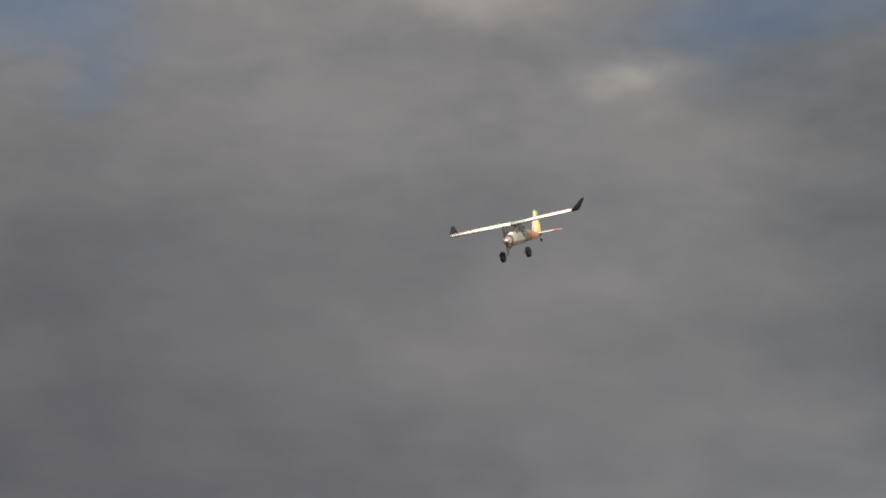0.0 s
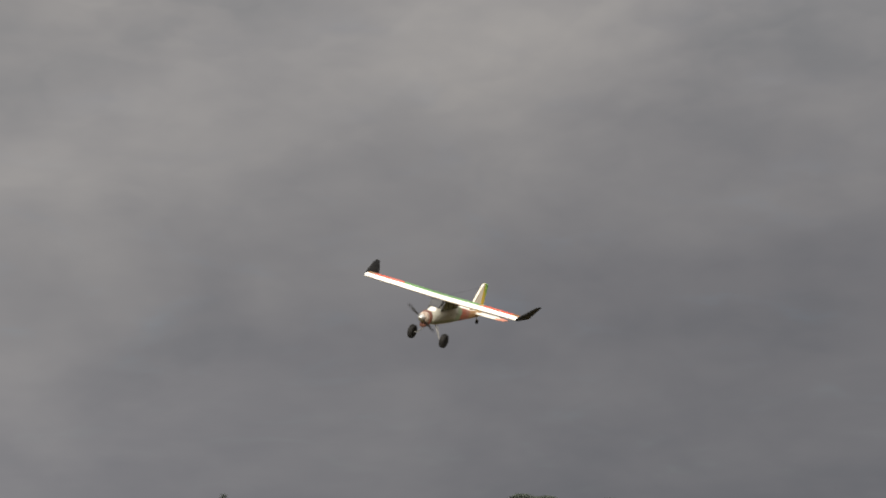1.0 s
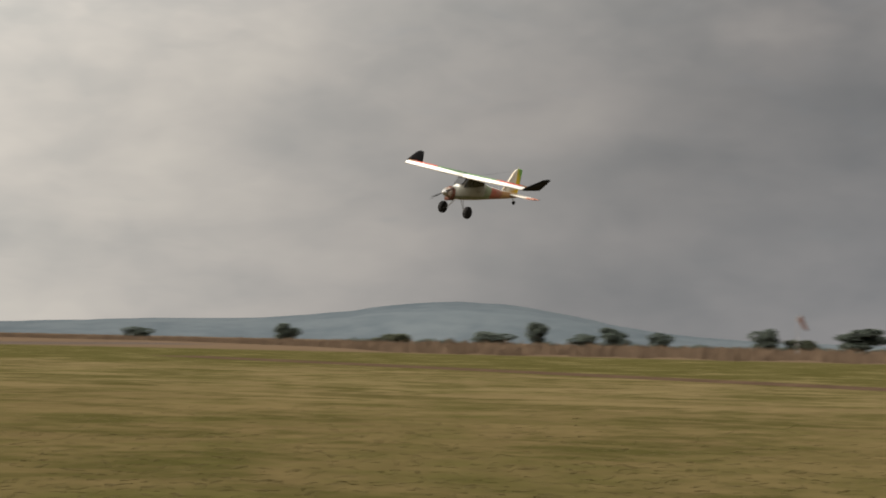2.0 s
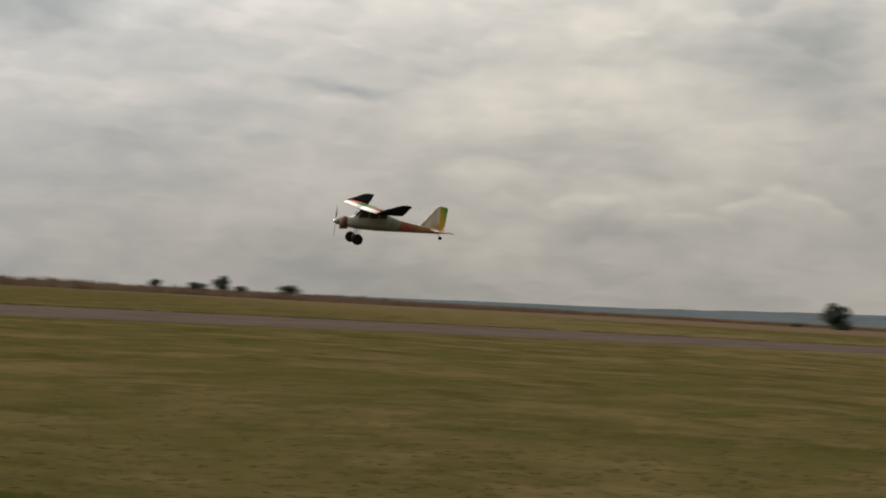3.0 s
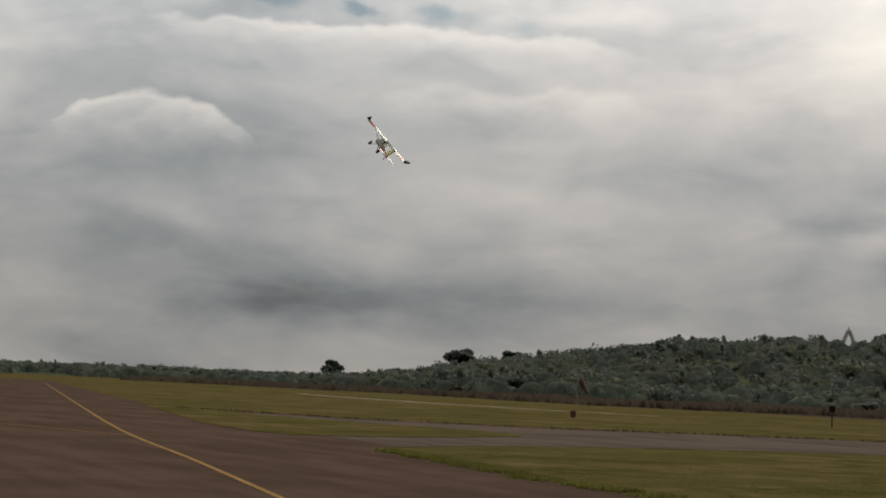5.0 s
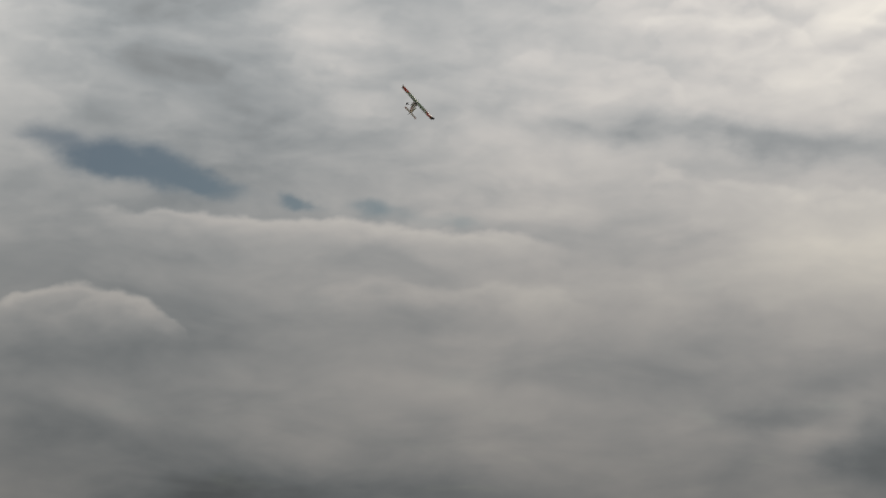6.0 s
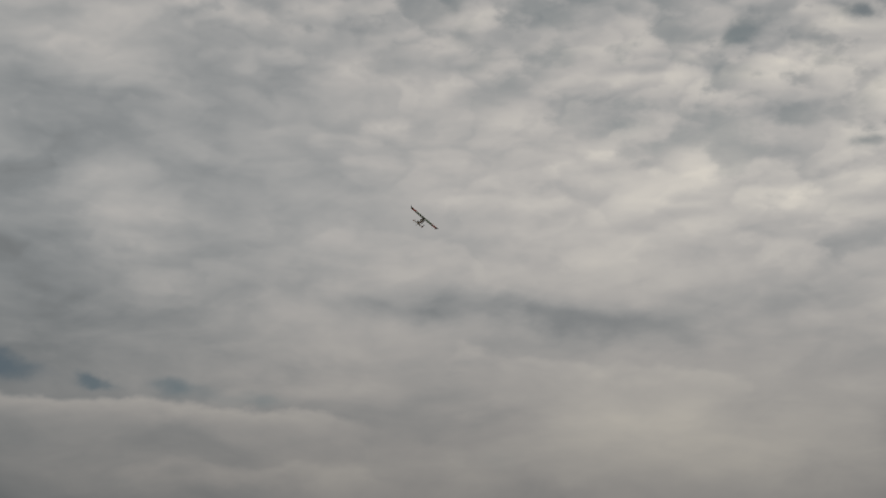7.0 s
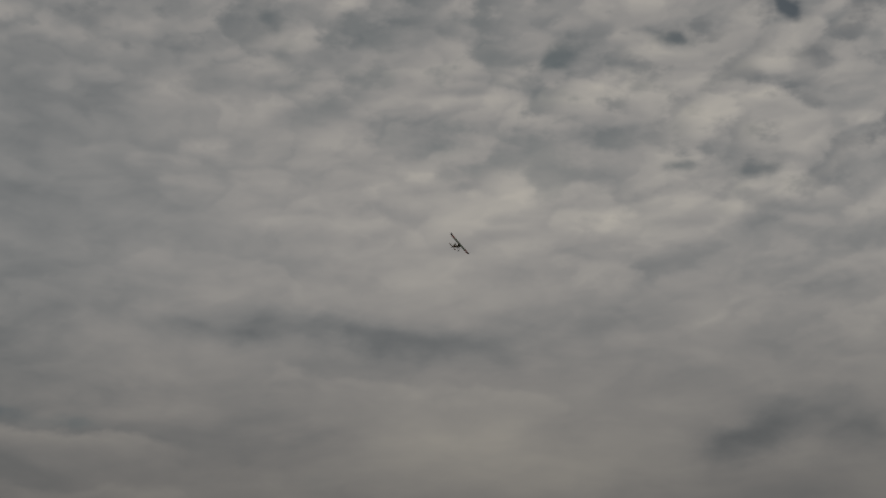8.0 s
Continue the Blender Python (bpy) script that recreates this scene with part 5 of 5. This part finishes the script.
        loft(bm, wing_rings([(side * 0.018, -0.648, -0.03, 0.066, 0.009), (side * 0.19, -0.662, -0.032, 0.058, 0.008), (side * 0.227, -0.668, -0.033, 0.046, 0.006)]))
        part("elevator", bm, TAIL_SKIN, plane)
        # landing gear
        bm = bmesh.new()
        rod(bm, (side * 0.03, 0.15, -0.085), (side * 0.085, 0.158, -0.172), 0.0034, 0.003, 8)
        rod(bm, (side * 0.085, 0.158, -0.172), (side * 0.13, 0.161, -0.177), 0.003, 0.003, 8)
        rod(bm, (side * 0.03, 0.115, -0.085), (side * 0.084, 0.156, -0.168), 0.0024, 0.0024, 6)
        part("gear_leg", bm, WIRE, plane, "thin grey steel gear leg")
        bm = bmesh.new()
        prof = [(-0.016, 0.022), (-0.018, 0.034), (-0.016, 0.045), (-0.008, 0.05), (0.008, 0.05), (0.016, 0.045), (0.018, 0.034), (0.016, 0.022)]
        loft(bm, [[(side * 0.127 + x, 0.161 + r * math.cos(a), -0.177 + r * math.sin(a)) for a in [2 * math.pi * i / 22 for i in range(22)]] for x, r in prof])
        tyre = part("wheel", bm, RUBBER, plane, "fat black tyre", True)
        bm = bmesh.new()
        rod(bm, (side * 0.127 - 0.0175, 0.161, -0.177), (side * 0.127 + 0.0175, 0.161, -0.177), 0.02, 0.02, 14)
        part("hub", bm, RUBBER, tyre)
    # fin, rudder, tail wheel

    def upright(name, outline, skin, thick):
        bm = bmesh.new()
        loft(bm, [[(x, y, z) for y, z in outline] for x in (-thick, thick)])
        bmesh.ops.bevel(bm, geom=list(bm.edges), offset=thick * 0.7, segments=1, affect="EDGES")
        part(name, bm, skin, plane)
    upright("fin", [(-0.45, 0.012), (-0.5, 0.05), (-0.565, 0.145), (-0.6, 0.19), (-0.625, 0.198), (-0.638, 0.0), (-0.625, -0.03), (-0.5, -0.02)], FIN_SKIN, 0.007)
    upright("rudder", [(-0.622, 0.198), (-0.69, 0.19), (-0.7, 0.18), (-0.69, 0.02), (-0.675, -0.018), (-0.636, -0.018), (-0.634, 0.0)], RUDDER_SKIN, 0.006)
    bm = bmesh.new()
    rod(bm, (0, -0.63, -0.06), (0, -0.655, -0.098), 0.003, 0.003, 6)
    part("tail_strut", bm, STEEL, plane)
    bm = bmesh.new()
    loft(bm, [[(x, -0.656 + r * math.cos(a), -0.099 + r * math.sin(a)) for a in [2 * math.pi * i / 14 for i in range(14)]] for x, r in ((-0.007, 0.009), (-0.006, 0.016), (0.006, 0.016), (0.007, 0.009))])
    part("tail_wheel", bm, RUBBER, plane, "", True)
    bm = bmesh.new()
    rod(bm, (0.02, -0.08, 0.112), (0.005, -0.6, 0.17), 0.0005, 0.0005, 5)
    part("aerial_wire", bm, BLACK, plane)
    return plane, prop


AEROPLANE, PROPELLER = make_aeroplane()

# seconds, place, heading (counter-clockwise from +y), nose up, right bank
FLIGHT = [(0.0, 6.69, -13.96, 4.78, 6.1, -14.7, 7.9), (0.2, 7.69, -12.52, 4.41, 7.8, -14.5, 2.2), (0.5, 9.05, -10.12, 3.83, 16.2, -11.4, -15.7),
          (0.7, 9.78, -8.17, 3.39, 22.8, -11.0, -21.1), (1.0, 10.69, -5.43, 3.128, 38.2, -8.2, -17.7), (1.2, 11.31, -3.76, 3.02, 46.4, -6.5, -15.3),
          (1.5, 12.81, -1.34, 2.97, 56.5, -3.6, -17.4), (1.7, 13.4, 0.83, 3.04, 63.0, -3.3, -15.8), (2.8, 6.47, 14.14, 2.29, 93.6, -0.5, -7.6),
          (3.0, 3.09, 15.19, 2.36, 93.8, 1.9, -7.2), (3.2, -0.56, 15.56, 2.46, 93.4, 2.7, -8.5), (3.5, -6.2, 15.86, 2.65, 97.0, 2.2, -6.8),
          (4.0, -15.49, 14.64, 3.03, 102.5, 3.8, 8.0), (4.5, -24.28, 12.95, 4.01, 103.0, 14.8, 43.6), (4.7, -27.5, 12.62, 4.79, 93.5, 20.0, 44.2),
          (5.8, -40.0, 17.73, 13.13, 59.1, 35.6, 52.0), (6.0, -41.53, 19.59, 14.88, 57.3, 33.9, 49.4), (6.5, -46.19, 25.0, 18.56, 46.9, 31.7, 48.7),
          (7.0, -50.02, 31.81, 21.33, 43.5, 25.1, 43.7), (7.5, -54.86, 40.08, 24.5, 31.8, 21.5, 44.0), (8.0, -57.39, 48.43, 26.33, 26.7, 17.3, 55.0)]


def attitude(x, y, z, heading, nose, bank):
    return (Matrix.Translation((x, y, z)) @ Matrix.Rotation(radians(heading), 4, "Z") @ Matrix.Rotation(radians(nose), 4, "X")
            @ Matrix.Rotation(radians(bank), 4, "Y"))


def motions():
    walk(AEROPLANE, [(t, attitude(*rest)) for t, *rest in FLIGHT])
    hub = Matrix.Translation((0, 0.35, -0.036))
    walk(PROPELLER, [(k / FPS, hub @ Matrix.Rotation(radians(80 * k), 4, "Y")) for k in range(int(SECONDS * FPS) + 1)])


motions()
